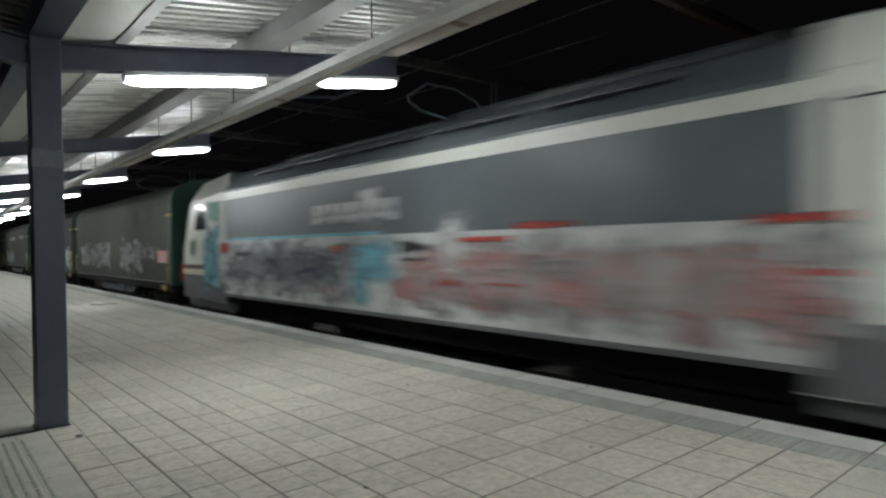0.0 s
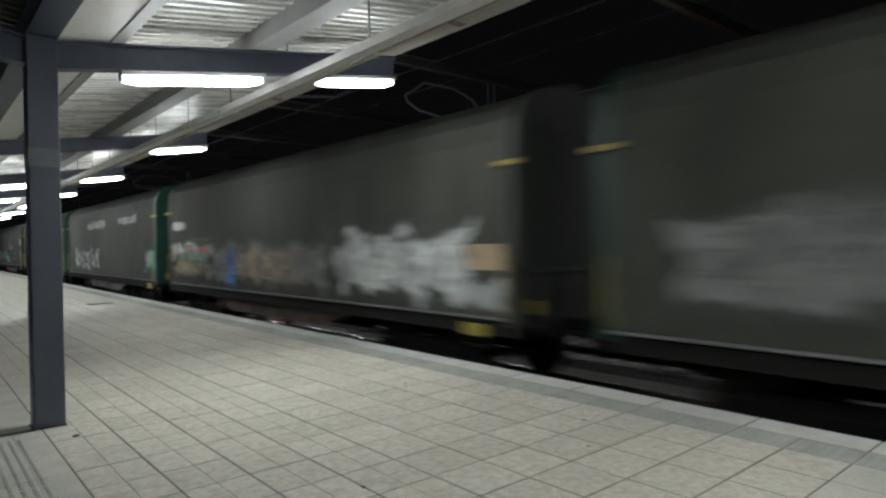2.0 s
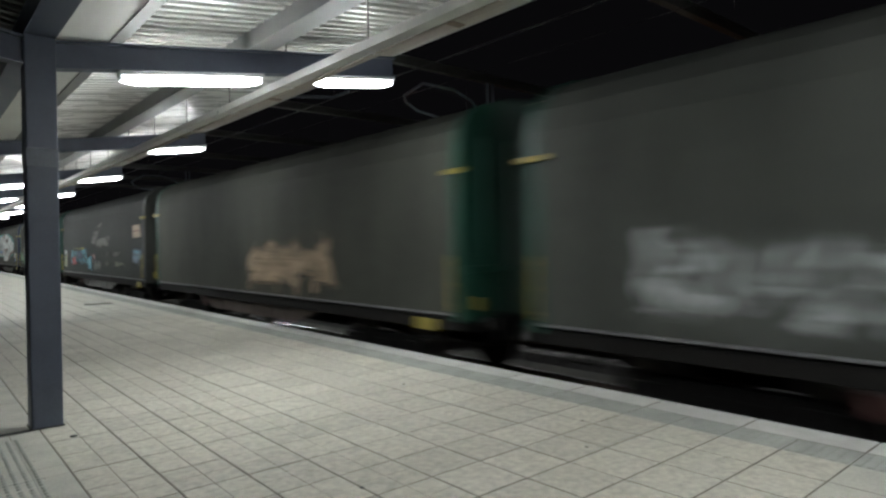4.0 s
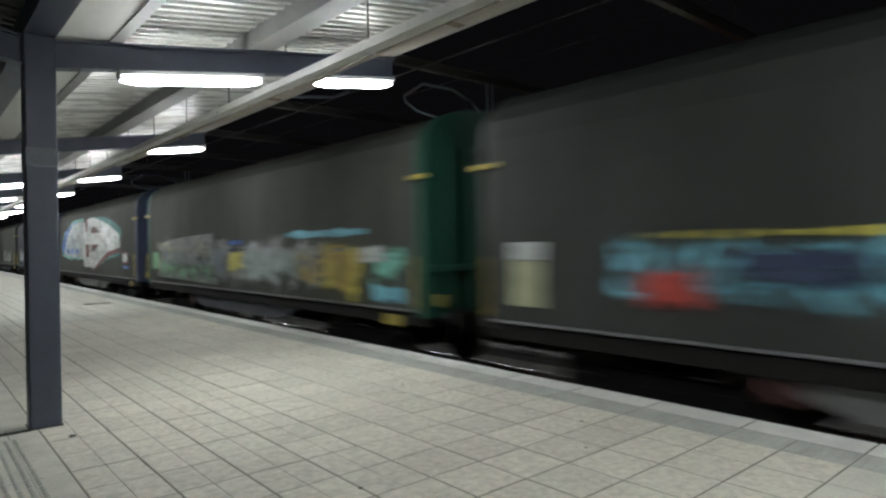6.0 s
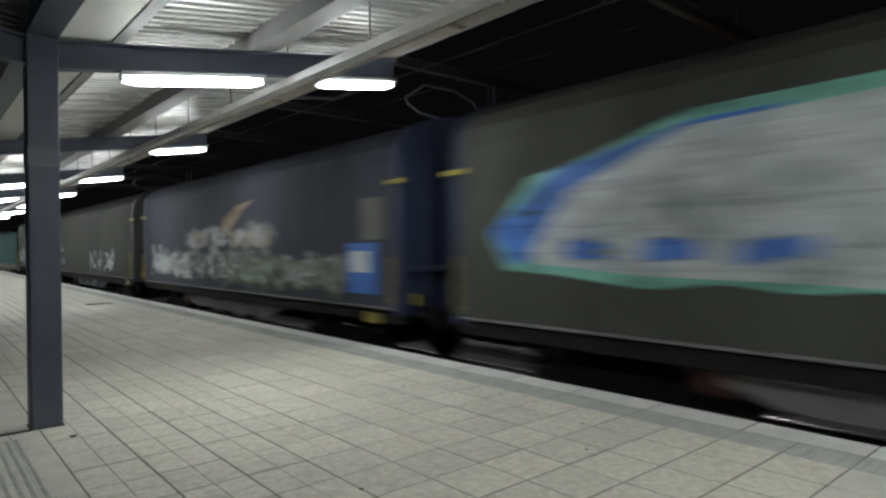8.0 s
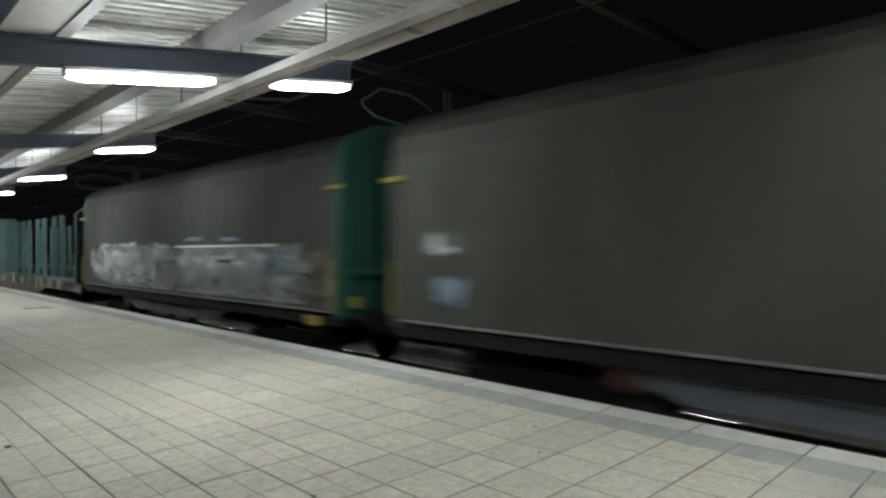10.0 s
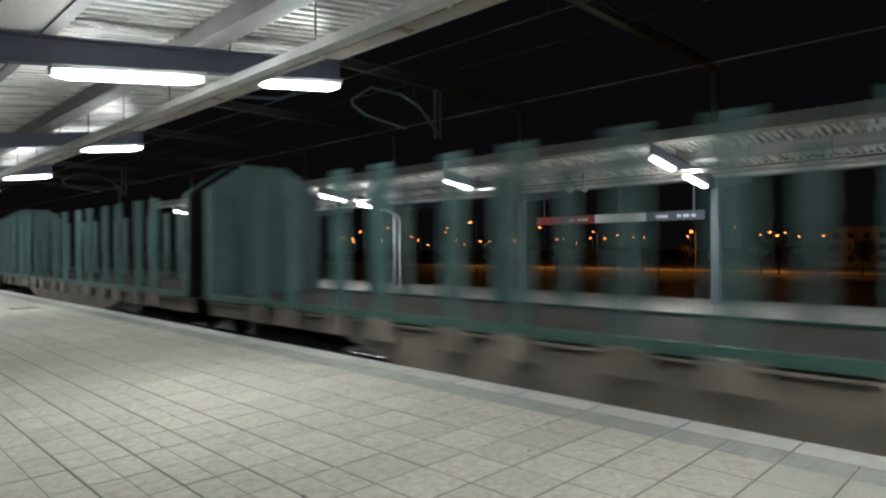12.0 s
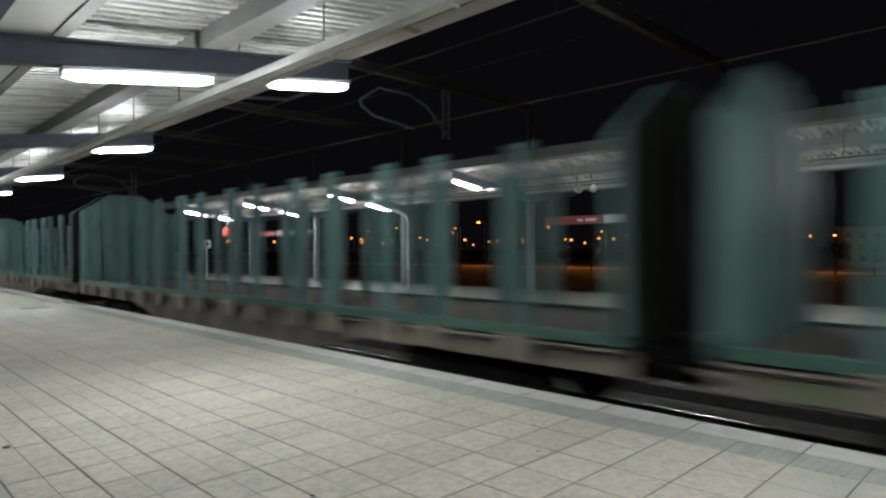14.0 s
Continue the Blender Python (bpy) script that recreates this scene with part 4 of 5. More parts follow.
        part("brake_handwheel", disc(bmesh.new(), s * 1.27, L * 0.735, 0.20, 0.14, 0.03, 18), M["maroon_dull"], g, "dull red brake handwheel")
    part("underframe", boxes((-1.1, 1.1, 0.1, L - 0.1, 0.30, 0.5), (-0.35, 0.35, 0.5, L - 0.5, 0.0, 0.32)), M["frame_dark"], g)
    bm = bmesh.new()
    rod(bm, (0.2, L * 0.4, 0.0), (0.2, L * 0.52, 0.0), 0.2, 16)
    part("air_tank", bm, M["frame_dark"], g)
    for y in (2.3, L - 2.3):
        bogie(g, y)
    buffers(g, L)
    moving.append((g, u))
    return g


def stake_wagon(u, length, first):
    g = thing("stake_wagon", "empty timber wagon with teal steel stakes and gabled end walls", "freight wagon", "stake wagons")
    L = length
    part("floor", boxes((-BODY + 0.07, BODY - 0.07, 0.13, L - 0.13, 0.56, 0.61)), M["floor_plate"], g, "dark rusty steel floor")
    for s in (-1, 1):
        part("side_rail", boxes((s * (BODY - 0.02) - 0.05, s * (BODY - 0.02) + 0.05, 0.0, L, 0.53, 0.66), bevel=0.01), M["rail_green"], g)
        ring = [(0.0, 0.5), (L, 0.5), (L, 0.20), (L - 4.6, 0.20), (L - 6.2, -0.16), (6.2, -0.16), (4.6, 0.20), (0.0, 0.20)]
        part("sole_bar", prism(bmesh.new(), ring, "x", s * 1.22 - 0.03, s * 1.22 + 0.03), M["frame_rust"], g, "dirty brown-grey sole bar")
        part("flange", boxes((s * 1.27 - 0.08, s * 1.27 + 0.08, 0.0, L, 0.46, 0.5), bevel=0.008), M["frame_rust"], g)
        part("flange", boxes((s * 1.27 - 0.07, s * 1.27 + 0.07, 6.2, L - 6.2, -0.19, -0.15), bevel=0.008), M["frame_rust"], g)
        part("data_plate", boxes((s * 1.262 - 0.006, s * 1.262 + 0.006, L - 1.5, L - 0.5, 0.22, 0.40)), M["paint_olive"], g, "faded yellow data plate")
    part("underframe", boxes((-0.4, 0.4, 0.3, L - 0.3, 0.0, 0.5)), M["frame_dark"], g)
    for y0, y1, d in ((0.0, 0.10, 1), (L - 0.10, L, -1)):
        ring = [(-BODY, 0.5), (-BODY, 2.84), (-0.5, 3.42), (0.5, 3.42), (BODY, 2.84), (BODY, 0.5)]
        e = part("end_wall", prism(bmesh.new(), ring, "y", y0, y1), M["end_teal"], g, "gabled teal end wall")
        # thin near-black face over the outside of each end wall
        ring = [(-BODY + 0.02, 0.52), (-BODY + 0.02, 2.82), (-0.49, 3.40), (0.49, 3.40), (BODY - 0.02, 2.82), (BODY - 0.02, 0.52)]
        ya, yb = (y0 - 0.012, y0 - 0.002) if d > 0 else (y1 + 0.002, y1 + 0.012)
        part("outer_sheet", prism(bmesh.new(), ring, "y", ya, yb), M["sheet_dark"], e, "near-black outer face of the end wall")
        for sd in (-1, 1):
            ya, yb = (y0 - 0.06, y0) if sd < 0 else (y1, y1 + 0.06)
            for x, zt in ((-1.28, 2.8), (-0.62, 3.25), (0.0, 3.36), (0.62, 3.25), (1.28, 2.8)):
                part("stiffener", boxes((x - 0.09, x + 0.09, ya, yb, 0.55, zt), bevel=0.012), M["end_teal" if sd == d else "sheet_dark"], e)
    ys = [first + 2.455 * i + d for i in range(7) for d in (0.0, 1.04)]
    if first > 2.2:
        ys.insert(0, first - 1.42)
    for y in ys:
        for s in (-1, 1):
            x = s * (BODY - 0.01)
            bm = bmesh.new()
            xi, xo = x - s * 0.06, x + s * 0.05
            xw = xi + s * 0.02
            prism(bm, [(xi, y - 0.12), (xo, y - 0.12), (xo, y - 0.098), (xw, y - 0.098), (xw, y + 0.098), (xo, y + 0.098), (xo, y + 0.12), (xi, y + 0.12)], "z", 0.45, 2.82)
            st = part("stake", bm, M["end_teal"], g)
            xp = s * (BODY + 0.03)
            part("stake_pocket", boxes((xp - 0.06, xp + 0.06, y - 0.19, y + 0.19, 0.24, 0.56), bevel=0.02), M["frame_rust"], st, "rusty stake pocket")
    for y in (2.6, L - 2.6):
        bogie(g, y)
    buffers(g, L)
    moving.append((g, u))
    return g


def locomotive(u):
    """u: its front end."""
    g = thing("locomotive", "electric locomotive in grey and white with a white stripe and graffiti", "locomotive")
    g["side"] = 1.43
    L, c = 19.2, 3.1
    prof = [(-1.43, 0.40), (-1.43, 2.95), (-1.36, 3.06), (-1.15, 3.34), (-1.05, 3.40), (1.05, 3.40), (1.15, 3.34), (1.36, 3.06), (1.43, 2.95), (1.43, 0.40)]
    part("body", prism(bmesh.new(), prof, "y", c - 0.3, L - c + 0.3), M["loco_grey"], g)
    for s, y0 in ((-1, 0.0), (1, L)):
        def at(d):
            return y0 - s * d
        cab = bmesh.new()
        side = [(0.12, 0.22), (0.0, 0.5), (0.0, 1.05), (0.10, 1.55), (0.85, 3.05), (1.15, 3.30), (c, 3.42), (c, 0.22)]
        half = [1.30, 1.36, 1.42, 1.435, 1.33, 1.22, 1.26, 1.435]
        lo = [cab.verts.new((-h, at(d), z)) for (d, z), h in zip(side, half)]
        hi = [cab.verts.new((h, at(d), z)) for (d, z), h in zip(side, half)]
        # shoulders: the cab side is upright to the eaves, then leans in
        eave_f, eave_b = (cab.verts.new((-1.435, at(0.72), 2.8)), cab.verts.new((1.435, at(0.72), 2.8))), (cab.verts.new((-1.435, at(c), 2.95)), cab.verts.new((1.435, at(c), 2.95)))
        for k, col in ((0, lo), (1, hi)):
            cab.faces.new((col[0], col[1], col[2], col[3], eave_f[k], eave_b[k], col[7]))
            cab.faces.new((eave_f[k], col[4], col[5], col[6], eave_b[k]))
            cab.faces.new((col[3], col[4], eave_f[k]))
        for i in range(len(side) - 1):
            cab.faces.new((lo[i], hi[i], hi[i + 1], lo[i + 1]))
        cab.faces.new((lo[7], hi[7], eave_b[1], hi[6], lo[6], eave_b[0]))
        cab.faces.new((lo[0], hi[0], hi[7], lo[7]))
        bmesh.ops.recalc_face_normals(cab, faces=cab.faces[:])
        cb = part("cab", cab, M["loco_white"], g, "white driver's cab with a sloping front")
        wd = bmesh.new()
        prism(wd, [(at(1.02), 2.05), (at(1.16), 2.68), (at(1.20), 2.72), (at(1.78), 2.72), (at(1.82), 2.68), (at(1.82), 2.05)], "x", -1.448, -1.438)
        part("side_window", wd, M["glass"], cb, "dark glass cab side window")
        wd = bmesh.new()
        prism(wd, [(at(1.02), 2.05), (at(1.16), 2.68), (at(1.20), 2.72), (at(1.78), 2.72), (at(1.82), 2.68), (at(1.82), 2.05)], "x", 1.438, 1.448)
        part("side_window", wd, M["glass"], cb, "dark glass cab side window")
        ws = bmesh.new()
        q = [(-1.15, at(0.20) + s * 0.012, 1.75), (1.15, at(0.20) + s * 0.012, 1.75), (1.1, at(0.74) + s * 0.012, 2.83), (-1.1, at(0.74) + s * 0.012, 2.83)]
        ws.faces.new([ws.verts.new(p) for p in q])
        r = bmesh.ops.extrude_face_region(ws, geom=ws.faces[:])
        bmesh.ops.translate(ws, vec=(0, -s * 0.01, 0), verts=[v for v in r["geom"] if isinstance(v, bmesh.types.BMVert)])
        part("windscreen", ws, M["glass"], cb, "dark windscreen")
        a, z = sorted((at(0.02), at(1.75)))
        for sd in (-1, 1):
            xx = sd * 1.437
            part("band", boxes((xx - 0.004, xx + 0.004, a, z, 1.02, 1.14)), M["maroon"], cb, "dark maroon band")
            part("band", boxes((xx - 0.004, xx + 0.004, a, z, 0.90, 0.98)), M["cream"], cb, "cream band")
            part("lower_panel", boxes((xx - 0.003, xx + 0.003, min(at(0.1), at(c)), max(at(0.1), at(c)), 0.24, 0.87)), M["frame_grey"], cb, "grimy grey lower panel")
            dr0, dr1 = sorted((at(2.2), at(2.85)))
            fr = bmesh.new()
            for bx in ((dr0, dr0 + 0.02, 0.75, 2.7), (dr1 - 0.02, dr1, 0.75, 2.7), (dr0, dr1, 2.68, 2.7)):
                box(fr, xx - 0.006, xx + 0.006, *bx)
            part("door_seam", fr, M["rubber"], cb)
            hr = bmesh.new()
            rod(hr, (sd * 1.48, at(2.12), 0.8), (sd * 1.48, at(2.12), 2.1), 0.018, 8)
            part("handrail", hr, M["rail_head"], cb)
        part("skirt", boxes((-1.32, 1.32, min(at(0.15), at(c)), max(at(0.15), at(c)), 0.02, 0.40), bevel=0.02), M["frame_grey"], g)
        for sd in (-1, 1):
            hl = bmesh.new()
            m = Matrix.Translation((sd * 0.95, at(0.02), 1.25)) @ Matrix.Rotation(radians(90), 4, "X")
            bmesh.ops.create_cone(hl, cap_ends=True, segments=16, radius1=0.11, radius2=0.11, depth=0.1, matrix=m)
            part("headlight", hl, M["glass"], cb)
    for s in (-1, 1):
        part("stripe", boxes((s * 1.436 - 0.004, s * 1.436 + 0.004, c, L - c, 2.72, 2.90)), M["loco_white"], g, "white stripe under the roof edge")
        part("sill", boxes((s * 1.43 - 0.012, s * 1.43 + 0.012, c, L - c, 0.40, 0.46), bevel=0.004), M["frame_grey"], g)
        for i in range(5):
            y = 5.2 + 2.1 * i
            gr = bmesh.new()
            box(gr, s * 1.2 - 0.2, s * 1.2 + 0.2, y - 0.8, y + 0.8, 3.18, 3.2)
            for j in range(8):
                box(gr, s * 1.24 - 0.13, s * 1.24 + 0.13, y - 0.75 + 0.2 * j, y - 0.65 + 0.2 * j, 3.2, 3.24)
            part("roof_grille", gr, M["loco_dark"], g)
    part("roof_hatch", boxes((-0.95, 0.95, 3.6, 8.2, 3.38, 3.55), bevel=0.05), M["loco_dark"], g)
    part("roof_hatch", boxes((-0.95, 0.95, 8.4, 13.8, 3.38, 3.50), bevel=0.05), M["loco_dark"], g)
    for y in (5.0, 13.2):
        pan = bmesh.new()
        for x in (-0.5, 0.5):
            rod(pan, (x, y, 3.58), (x * 0.8, y + 1.6, 3.72), 0.03, 8)
            rod(pan, (x * 0.8, y + 1.6, 3.72), (x * 1.2, y + 0.1, 3.78), 0.025, 8)
        rod(pan, (-0.8, y + 0.1, 3.8), (0.8, y + 0.1, 3.8), 0.03, 8)
        for x in (-0.5, 0.5):
            rod(pan, (x, y, 3.38), (x, y, 3.6), 0.06, 8)
        part("pantograph", pan, M["frame_dark"], g, "folded pantograph")
    part("underframe", boxes((-1.1, 1.1, c, L - c, 0.05, 0.40), (-0.9, 0.9, 7.4, 11.8, -0.35, 0.1)), M["frame_dark"], g)
    for y in (4.3, L - 4.3):
        bogie(g, y, 1.3, 0.6)
    buffers(g, L)
    moving.append((g, u))
    return g


def paint_locomotive(g):
    paint(g, "white", 3.11, 16.09, 0.47, 1.74, "panel")
    paint(g, "cyan", 9.4, 15.9, 1.74, 1.80, "panel")
    paint(g, "white", 9.9, 16.2, 0.55, 1.70, "tags")
    paint(g, "white", 3.0, 9.2, 0.55, 1.70, "tags")
    paint(g, "cyan", 16.33, 17.44, 0.45, 2.25)
    paint(g, "white", 12.98, 16.49, 0.45, 1.72)
    paint(g, "pale", 9.83, 13.33, 0.45, 1.72)
    paint(g, "cyan", 9.84, 10.44, 0.45, 1.65)
    paint(g, "red", 15.74, 16.47, 1.42, 1.75)
    paint(g, "red", 10.52, 11.06, 1.42, 1.60)
    paint(g, "black", 14.62, 15.48, 1.33, 1.50)
    paint(g, "black", 13.06, 13.79, 1.08, 1.39)
    paint(g, "navy", 12.15, 12.51, 1.33, 1.48)
    paint(g, "cyan", 11.02, 11.70, 0.90, 1.09)
    paint(g, "pink", 11.02, 11.58, 0.69, 0.85)
    paint(g, "pale", 5.51, 8.98, 0.45, 1.69)
    paint(g, "white", 7.34, 8.01, 1.01, 1.99)
    paint(g, "red", 5.58, 6.45, 1.72, 1.84)
    paint(g, "white", 5.51, 6.45, 1.33, 1.73)
    paint(g, "red", 6.60, 7.52, 1.58, 1.67)
    paint(g, "white", 6.66, 7.40, 1.15, 1.59)
    paint(g, "red", 7.53, 8.09, 0.95, 1.08)
    paint(g, "red", 6.41, 7.05, 1.00, 1.06)
    paint(g, "pink", 5.48, 5.91, 0.92, 1.15)
    paint(g, "black", 8.23, 8.97, 1.42, 1.65)
    paint(g, "navy", 8.16, 8.93, 1.29, 1.39)
    paint(g, "pink", 8.55, 9.16, 0.61, 1.09)
    paint(g, "cyan", 9.06, 10.05, 0.88, 1.71)
    paint(g, "grey", 6.61, 7.02, 0.68, 0.84, "panel")
    paint(g, "red", 2.84, 3.50, 1.69, 1.79)
    paint(g, "pale", 2.58, 3.37, 0.63, 1.71)
    paint(g, "red", 2.84, 3.37, 1.24, 1.31)
    paint(g, "pink", 2.85, 3.32, 0.90, 1.09)
    for n in range(9):
        y = 9.0 + 0.295 * n
        paint(g, "white", y, y + 0.24, 1.97 + 0.05 * (n % 2), 2.32, "panel")
        paint(g, "grey", y + 0.06, y + 0.18, 2.10, 2.20 - 0.03 * (n % 3), "panel")
    paint(g, "white", 9.41, 10.09, 1.79, 2.58)
    paint(g, "mint", 16.28, 17.23, 2.16, 2.80)
    paint(g, "green", 17.88, 18.54, 1.36, 1.85)
    paint(g, "cyan", 16.67, 17.56, 0.61, 1.90)
    paint(g, "white", 10.2, 15.8, 0.55, 1.66, "tags")
    paint(g, "navy", 10.6, 15.8, 0.75, 1.60, "scrawl")
    paint(g, "pink", 3.0, 9.0, 0.55, 1.62, "scrawl")


def paint_wagon_one(g):
    paint(g, "grey", 7.4, 12.8, 0.75, 1.85)
    paint(g, "grey", 7.34, 12.19, 1.24, 1.99, "tags")
    paint(g, "grey", 2.9, 5.8, 0.65, 2.0)
    paint(g, "pale", 3.73, 5.48, 1.07, 1.86)
    paint(g, "grey", 1.27, 5.28, 1.19, 1.81, "tags")
    paint(g, "pink", 0.27, 1.17, 1.15, 1.52, "panel")
    paint(g, "grey", 3.2, 5.5, 1.05, 1.8, "scrawl")
    paint(g, "grey", 7.4, 12.0, 0.8, 1.9, "scrawl")


def paint_wagon_two(g):
    paint(g, "grey", 4.6, 10.4, 0.65, 1.75)
    paint(g, "pale", 0.75, 4.4, 0.62, 1.90)
    paint(g, "white", 1.0, 4.2, 0.71, 1.85, "tags")
    paint(g, "grey", 4.99, 13.40, 0.75, 1.73, "scrawl")
    paint(g, "tan", 0.10, 0.77, 1.20, 1.55, "panel")
    paint(g, "pale", 0.10, 1.12, 0.56, 1.11)
    paint(g, "pale", 10.53, 12.87, 0.65, 1.72)
    paint(g, "pale", 12.33, 13.40, 2.04, 2.34)
    paint(g, "green", 10.25, 12.57, 1.73, 1.85, "tags")
    paint(g, "white", 10.25, 13.40, 1.30, 1.74, "tags")
    paint(g, "red", 11.72, 11.99, 1.49, 1.67)
    paint(g, "red", 10.64, 11.26, 1.42, 1.63)
    paint(g, "mint", 12.24, 12.86, 0.94, 1.35)
    paint(g, "tan", 13.15, 13.40, 1.20, 1.50, "panel")
    paint(g, "grey", 10.31, 12.24, 0.77, 1.31)
    paint(g, "white", 10.6, 13.3, 0.7, 1.6, "scrawl")
    paint(g, "blue", 8.85, 9.4, 0.62, 1.55)
    paint(g, "tan", 5.6, 8.7, 0.7, 1.6, "scrawl")
    paint(g, "green", 10.3, 13.2, 0.8, 1.5, "scrawl")
    paint(g, "tan", 10.5, 13.3, 0.7, 1.3, "scrawl")


def paint_wagon_three(g):
    paint(g, "pale", 7.82, 12.19, 0.65, 1.70, "tags")
    paint(g, "grey", 2.23, 4.43, 2.40, 2.77)
    paint(g, "grey", 6.63, 9.55, 2.36, 2.79)
    paint(g, "mint", 0.05, 1.12, 0.80, 1.62)
    paint(g, "pink", 0.61, 1.10, 1.09, 1.45)


def paint_wagon_five(g):
    outline(g, "dim", [(7.8, 1.85), (7.4, 2.25), (6.7, 2.5), (5.85, 2.66), (6.4, 2.32), (6.85, 2.02), (7.2, 1.80)])
    outline(g, "dim", [(6.95, 1.66), (6.85, 1.96), (5.6, 2.05), (4.7, 2.08), (4.95, 1.70)])
    paint(g, "tan", 0.55, 1.45, 1.96, 2.38, "panel")
    paint(g, "maroon", 0.62, 1.30, 2.16, 2.20, "panel")
    paint(g, "slate", 0.50, 1.50, 1.02, 1.66)
    paint(g, "cyan", 0.60, 1.40, 1.20, 1.62, "scrawl")
    paint(g, "cyan", 8.66, 11.80, 0.92, 1.67, "tags")
    paint(g, "cyan", 7.78, 8.52, 0.62, 1.40)
    paint(g, "pink", 7.16, 7.87, 1.05, 1.49, "scrawl")
    paint(g, "dim", 6.18, 7.42, 0.65, 1.19)
    paint(g, "dim", 3.19, 6.07, 1.30, 1.52, "tags")
    paint(g, "olive", 2.70, 5.34, 0.92, 1.14, "scrawl")
    paint(g, "yellow", 9.39, 11.45, 1.57, 1.69, "tags")
    paint(g, "navy", 9.39, 10.58, 1.10, 1.54)
    paint(g, "red", 10.86, 11.59, 0.81, 1.35)
    paint(g, "pale", 12.88, 13.40, 1.36, 1.58, "panel")
    paint(g, "lime", 12.89, 13.40, 0.78, 1.35, "panel")


def paint_wagon_six(g):
    paint(g, "grey", 4.4, 12.9, 0.65, 1.85)
    paint(g, "lime", 8.4, 12.8, 0.7, 1.75)
    paint(g, "pale", 3.16, 6.52, 0.74, 1.76)
    outline(g, "grey", [(12.95, 0.72), (12.6, 1.74), (10.6, 1.88), (8.6, 1.93), (8.2, 0.64)])
    paint(g, "green", 12.95, 13.5, 0.95, 1.45, "panel")
    paint(g, "pale", 8.5, 12.8, 0.68, 1.85, "scrawl")
    paint(g, "yellow", 1.70, 3.16, 0.56, 1.73)
    paint(g, "cyan", 1.73, 4.39, 1.71, 1.89)
    paint(g, "ochre", 2.22, 2.74, 0.70, 1.70)
    paint(g, "grey", 2.18, 2.68, 1.46, 1.55)
    paint(g, "yellow", 6.57, 7.57, 0.93, 1.60)
    paint(g, "navy", 6.86, 7.50, 1.44, 1.56)
    paint(g, "blue", 6.68, 7.43, 1.60, 1.76)
    paint(g, "olive", 7.71, 8.53, 0.81, 1.12)
    paint(g, "cyan", 0.55, 1.41, 0.61, 0.95)
    paint(g, "mint", 0.51, 1.43, 0.97, 1.59)
    paint(g, "pale", 1.06, 1.85, 1.26, 1.60)
    paint(g, "lime", 8.6, 12.8, 0.65, 1.80, "tags")
    paint(g, "mint", 3.2, 6.5, 0.8, 1.5, "scrawl")
    paint(g, "pale", 3.0, 6.6, 0.75, 1.7, "scrawl")
    paint(g, "slate", 7.6, 12.6, 0.7, 1.6, "scrawl")
    paint(g, "ochre", 1.7, 4.0, 0.8, 1.6, "scrawl")
    paint(g, "green", 8.6, 12.4, 0.7, 1.2, "scrawl")


def paint_wagon_seven(g):
    outline(g, "mint", [(13.3, 1.7), (12.6, 2.4), (12.0, 2.5), (10.5, 2.89), (8.3, 2.92), (8.2, 1.08), (8.9, 1.16), (9.5, 1.1), (10.2, 1.17), (11, 1.08), (12.2, 1.2), (13.0, 1.24)])
    outline(g, "blue", [(13.3, 1.75), (12.2, 2.45), (10.5, 2.78), (9.6, 2.8), (11.0, 2.2), (12.0, 1.6), (12.9, 1.3)])
    outline(g, "pale", [(12.6, 1.5), (12.0, 2.2), (10.6, 2.72), (8.3, 2.80), (8.2, 1.15), (9.5, 1.2), (11, 1.22), (12.6, 1.34)])
    outline(g, "tealdark", [(7.0, 0.75), (5.2, 0.98), (4.0, 1.2), (2.3, 1.36), (2.2, 2.3), (3.2, 2.6), (4.8, 2.85), (7.0, 2.9)])
    outline(g, "maroon", [(6.6, 0.68), (5.2, 1.02), (4.0, 1.30), (2.3, 1.46), (2.3, 1.75), (4.1, 1.6), (5.4, 1.3), (6.9, 0.95)])
    outline(g, "white", [(8.35, 2.3), (8.2, 2.72), (7.4, 2.86), (6.2, 2.86), (4.0, 2.52), (2.5, 2.12), (2.4, 1.62), (4.2, 1.48), (5.4, 1.14), (6.6, 0.76), (7.4, 0.86), (7.9, 0.8), (8.35, 0.9)])
    outline(g, "maroon", [(6.85, 2.50), (6.2, 2.50), (5.3, 2.26), (6.85, 2.22)])
    outline(g, "maroon", [(7.95, 1.25), (7.3, 1.25), (7.3, 1.80), (7.95, 1.80)])
    outline(g, "maroon", [(6.85, 1.78), (5.6, 1.76), (6.3, 1.52), (6.85, 1.46)])
    outline(g, "maroon", [(7.95, 2.3), (7.6, 2.3), (7.5, 2.84), (7.9, 2.80)])
    for y in (11.4, 10.4, 9.4):
        paint(g, "blue", y, y + 0.65, 1.35, 1.66)
    paint(g, "maroon", 1.35, 2.0, 1.05, 1.47, "panel")
    paint(g, "white", 1.42, 1.92, 1.12, 1.40, "panel")
    paint(g, "blue", 1.3, 1.9, 0.88, 0.98, "panel")


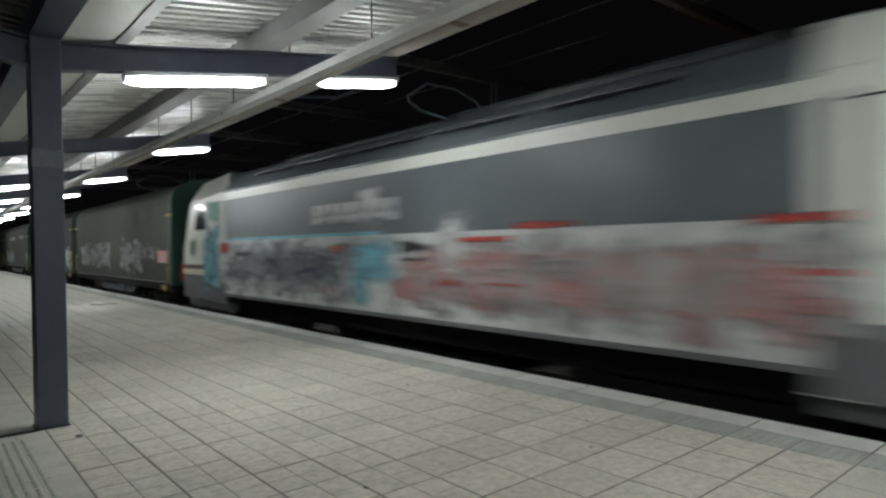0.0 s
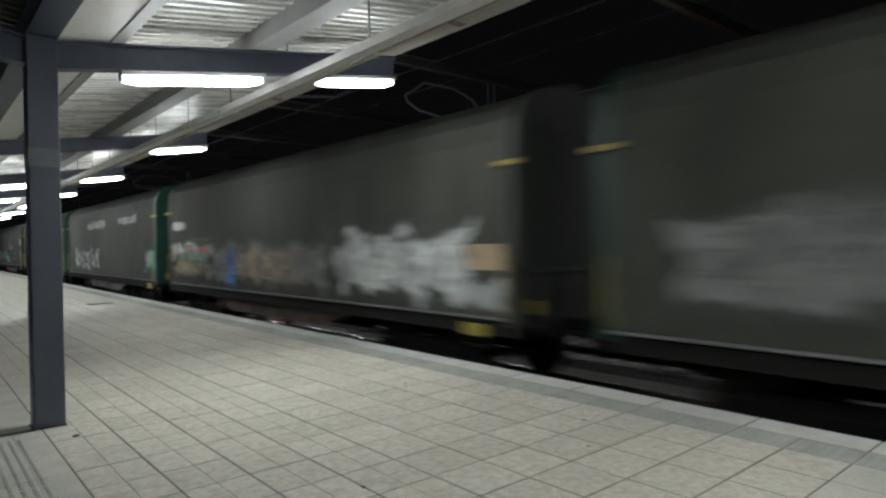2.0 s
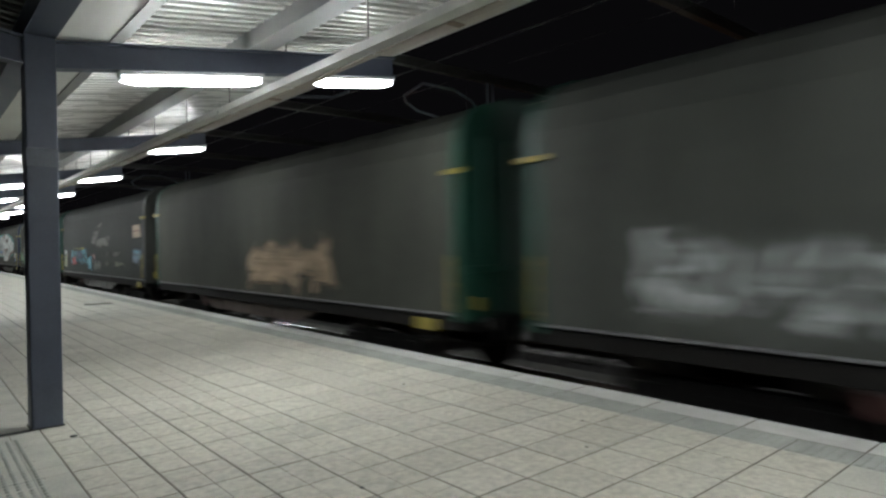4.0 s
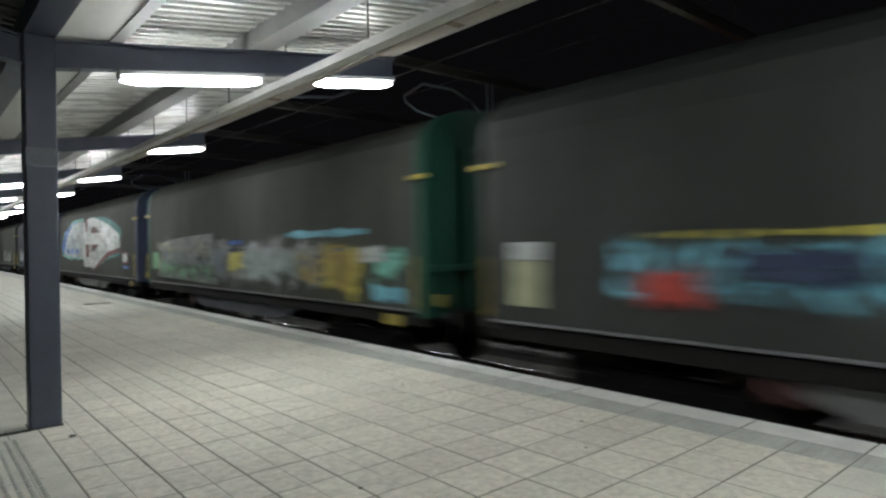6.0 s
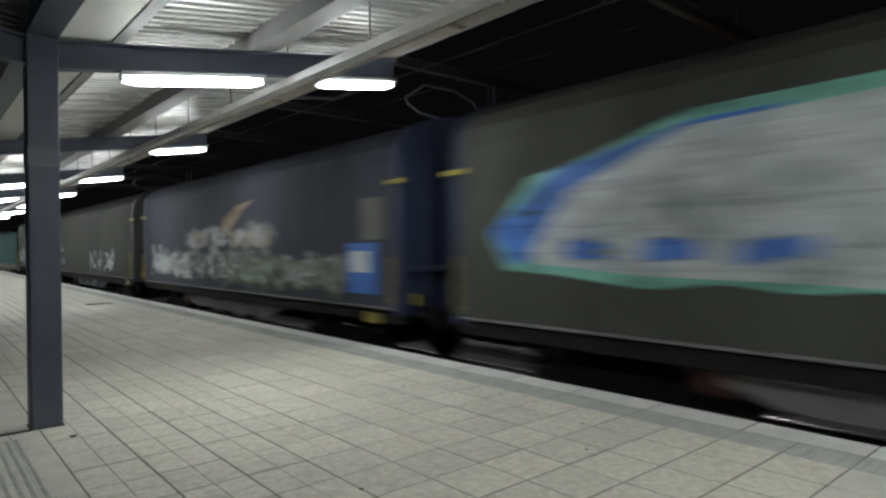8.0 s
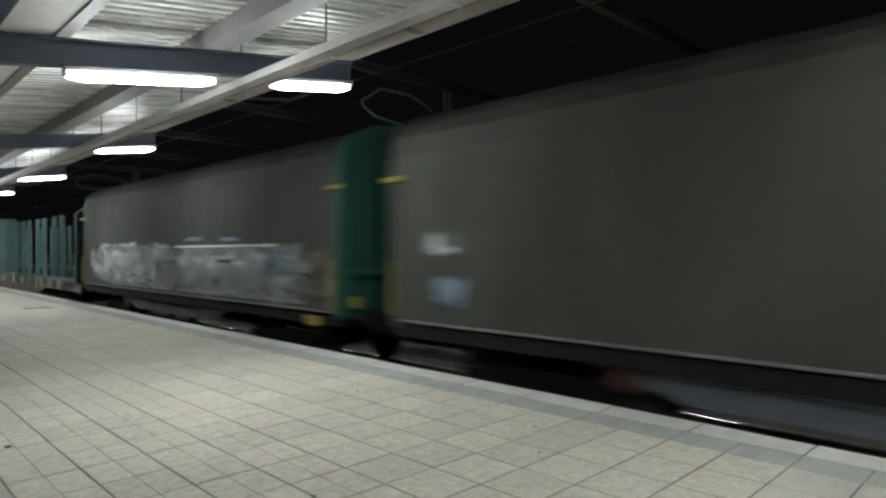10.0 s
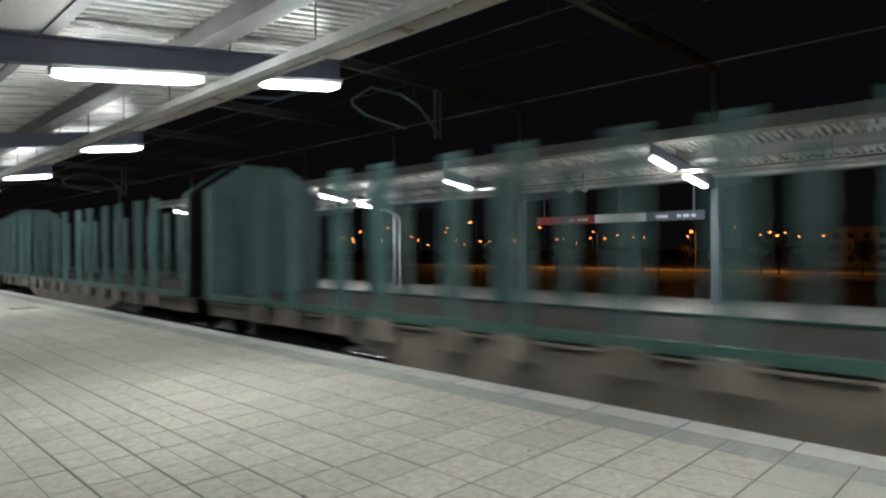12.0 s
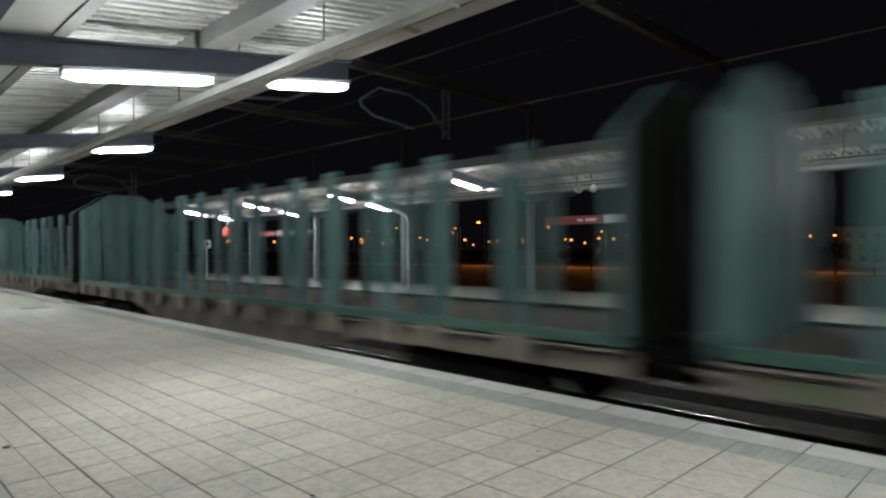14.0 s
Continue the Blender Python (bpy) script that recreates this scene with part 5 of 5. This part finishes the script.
def paint_wagon_eight(g):
    paint(g, "pale", 4.79, 13.25, 0.71, 1.71, "tags")
    outline(g, "tan", [(7.75, 1.88), (7.35, 2.3), (6.6, 2.55), (5.6, 2.66), (6.3, 2.40), (6.85, 2.08), (7.2, 1.84)])
    for n in range(3):
        paint(g, "tan", 8.5 + 0.36 * n, 8.74 + 0.36 * n, 1.62, 1.98 + 0.06 * (n % 2), "panel")
    for n in range(6):
        paint(g, "tan", 4.85 + 0.36 * n, 5.08 + 0.36 * n, 1.62 - 0.05 * (n % 2), 1.95, "panel")
    paint(g, "pale", 9.8, 12.9, 0.70, 1.5)
    paint(g, "pale", 4.51, 10.07, 1.49, 2.17, "tags")
    paint(g, "olive", 1.86, 7.28, 0.62, 1.43)
    paint(g, "blue", 0.81, 1.76, 0.77, 1.63, "panel")
    paint(g, "white", 1.05, 1.63, 1.13, 1.49, "panel")
    paint(g, "dim", 0.63, 1.29, 1.68, 2.38, "panel")
    paint(g, "green", 4.0, 9.0, 0.65, 1.5, "scrawl")
    paint(g, "pale", 2.0, 9.5, 0.7, 1.5, "scrawl")


def paint_wagon_nine(g):
    paint(g, "pale", 3.07, 6.98, 0.60, 1.61, "tags")
    paint(g, "pale", 12.64, 13.40, 1.46, 1.84, "tags")
    paint(g, "slate", 12.61, 13.28, 0.73, 1.28)


def paint_wagon_ten(g):
    outline(g, "grey", [(12.7, 0.75), (12.5, 1.45), (12.0, 1.66), (9.0, 1.70), (6.0, 1.67), (1.5, 1.70), (1.4, 0.64), (11.2, 0.62)])
    paint(g, "pale", 1.65, 6.98, 0.62, 1.67)
    paint(g, "pale", 6.6, 12.2, 0.62, 1.67)
    paint(g, "grey", 6.84, 13.12, 0.81, 1.71)
    paint(g, "pale", 7.54, 12.29, 1.30, 1.81, "tags")
    paint(g, "white", 2.29, 6.84, 1.64, 1.69, "panel")
    paint(g, "slate", 5.52, 6.33, 1.76, 1.89)
    paint(g, "slate", 1.9, 2.7, 1.15, 1.62)
    paint(g, "slate", 6.9, 7.4, 1.30, 1.70)
    paint(g, "tan", 0.55, 1.25, 1.20, 1.66, "scrawl")
    paint(g, "dim", 0.45, 1.7, 0.70, 1.15)
    paint(g, "slate", 3.77, 4.62, 1.75, 1.85)
    paint(g, "black", 4.01, 4.67, 1.31, 1.40)
    paint(g, "slate", 1.80, 2.40, 1.08, 1.46)
    paint(g, "grey", 1.14, 1.80, 1.12, 1.47)
    paint(g, "tan", 13.12, 13.40, 1.11, 1.57, "panel")
    paint(g, "white", 9.59, 12.07, 1.62, 1.81, "tags")
    paint(g, "pale", 9.07, 12.07, 0.86, 1.74)
    paint(g, "grey", 8.52, 9.99, 1.55, 1.71)
    paint(g, "slate", 12.21, 12.86, 0.78, 1.36)
    paint(g, "slate", 2.5, 8.0, 0.7, 1.4, "scrawl")
    paint(g, "pale", 8.0, 13.2, 0.65, 1.5, "scrawl")
    paint(g, "grey", 1.5, 7.8, 0.7, 1.3, "scrawl")


def paint_wagon_four(g):
    paint(g, "tan", 3.53, 7.03, 0.65, 1.79)



build_ground()
build_track(TRACK)
build_track(TRACK_FAR)
build_platforms()
build_platform_things()
canopy(COLUMN, 1, M["steel_blue"], M["tube"], 0.0, range(-2, 9), "", ((1, 0),))
canopy(FAR_COLUMN, -1, M["far_steel"], M["tube_far"], 0.1, range(-2, 5), "opposite ", ((1, 0),))
build_portals()
build_far_platform_things()
build_town()
paint_locomotive(locomotive(-1.1))
TARPS = ("tarp", "tarp", "tarp_c", "tarp", "tarp_b", "tarp", "tarp", "tarp_blue", "tarp", "tarp_c")
ENDS = ("end_green", "end_dark", "end_green", "end_green", "end_dark", "end_green", "end_blue", "end_blue", "end_dark", "end_green")
PAINTERS = (paint_wagon_one, paint_wagon_two, paint_wagon_three, paint_wagon_four, paint_wagon_five, paint_wagon_six, paint_wagon_seven,
            paint_wagon_eight, paint_wagon_nine, paint_wagon_ten)
SHADES = {"tarp": "brownish grey", "tarp_b": "dark slate grey", "tarp_c": "light grey", "tarp_blue": "blue-grey"}
BELLIES = ("belly_blue", "belly_brown", "belly_grey", "belly_brown", "belly_grey", "belly_blue", "belly_grey", "belly_grey", "belly_blue", "belly_blue")
for k, (tarp, end, belly, painter) in enumerate(zip(TARPS, ENDS, BELLIES, PAINTERS)):
    wagon = tarp_wagon(19.40 + 15.155 * k, 13.83, M[tarp], M[end], M[belly],
                       f"freight wagon with graffiti on {SHADES[tarp]} tarpaulin, {end[4:]} ends")
    wagon["shift"] = 0.16 - 0.055 * k
    painter(wagon)
    if k == 0:
        part("tail_board", boxes((-1.15, 0.1, -0.10, -0.07, 0.62, 1.12), bevel=0.01), M["red"], wagon, "red board on the end wall")
stake_wagon(170.5, 19.8, 1.82)
for k in range(3):
    stake_wagon(191.15 + 20.0 * k, 19.1, 1.94 if k == 0 else 2.80)


build_paving()


def motions():
    times = [0.5 * i for i in range(29)]
    for g, u in moving:
        walk(g, [(t, pose(TRACK, u - travelled(t), 0)) for t in times])
    ticks = [i / FPS for i in range(14 * FPS + 1)]
    for w, y, r in wheels:
        walk(w, [(t, pose(0, y, RAIL + r, math.degrees(travelled(t) / r))) for t in ticks])


motions()
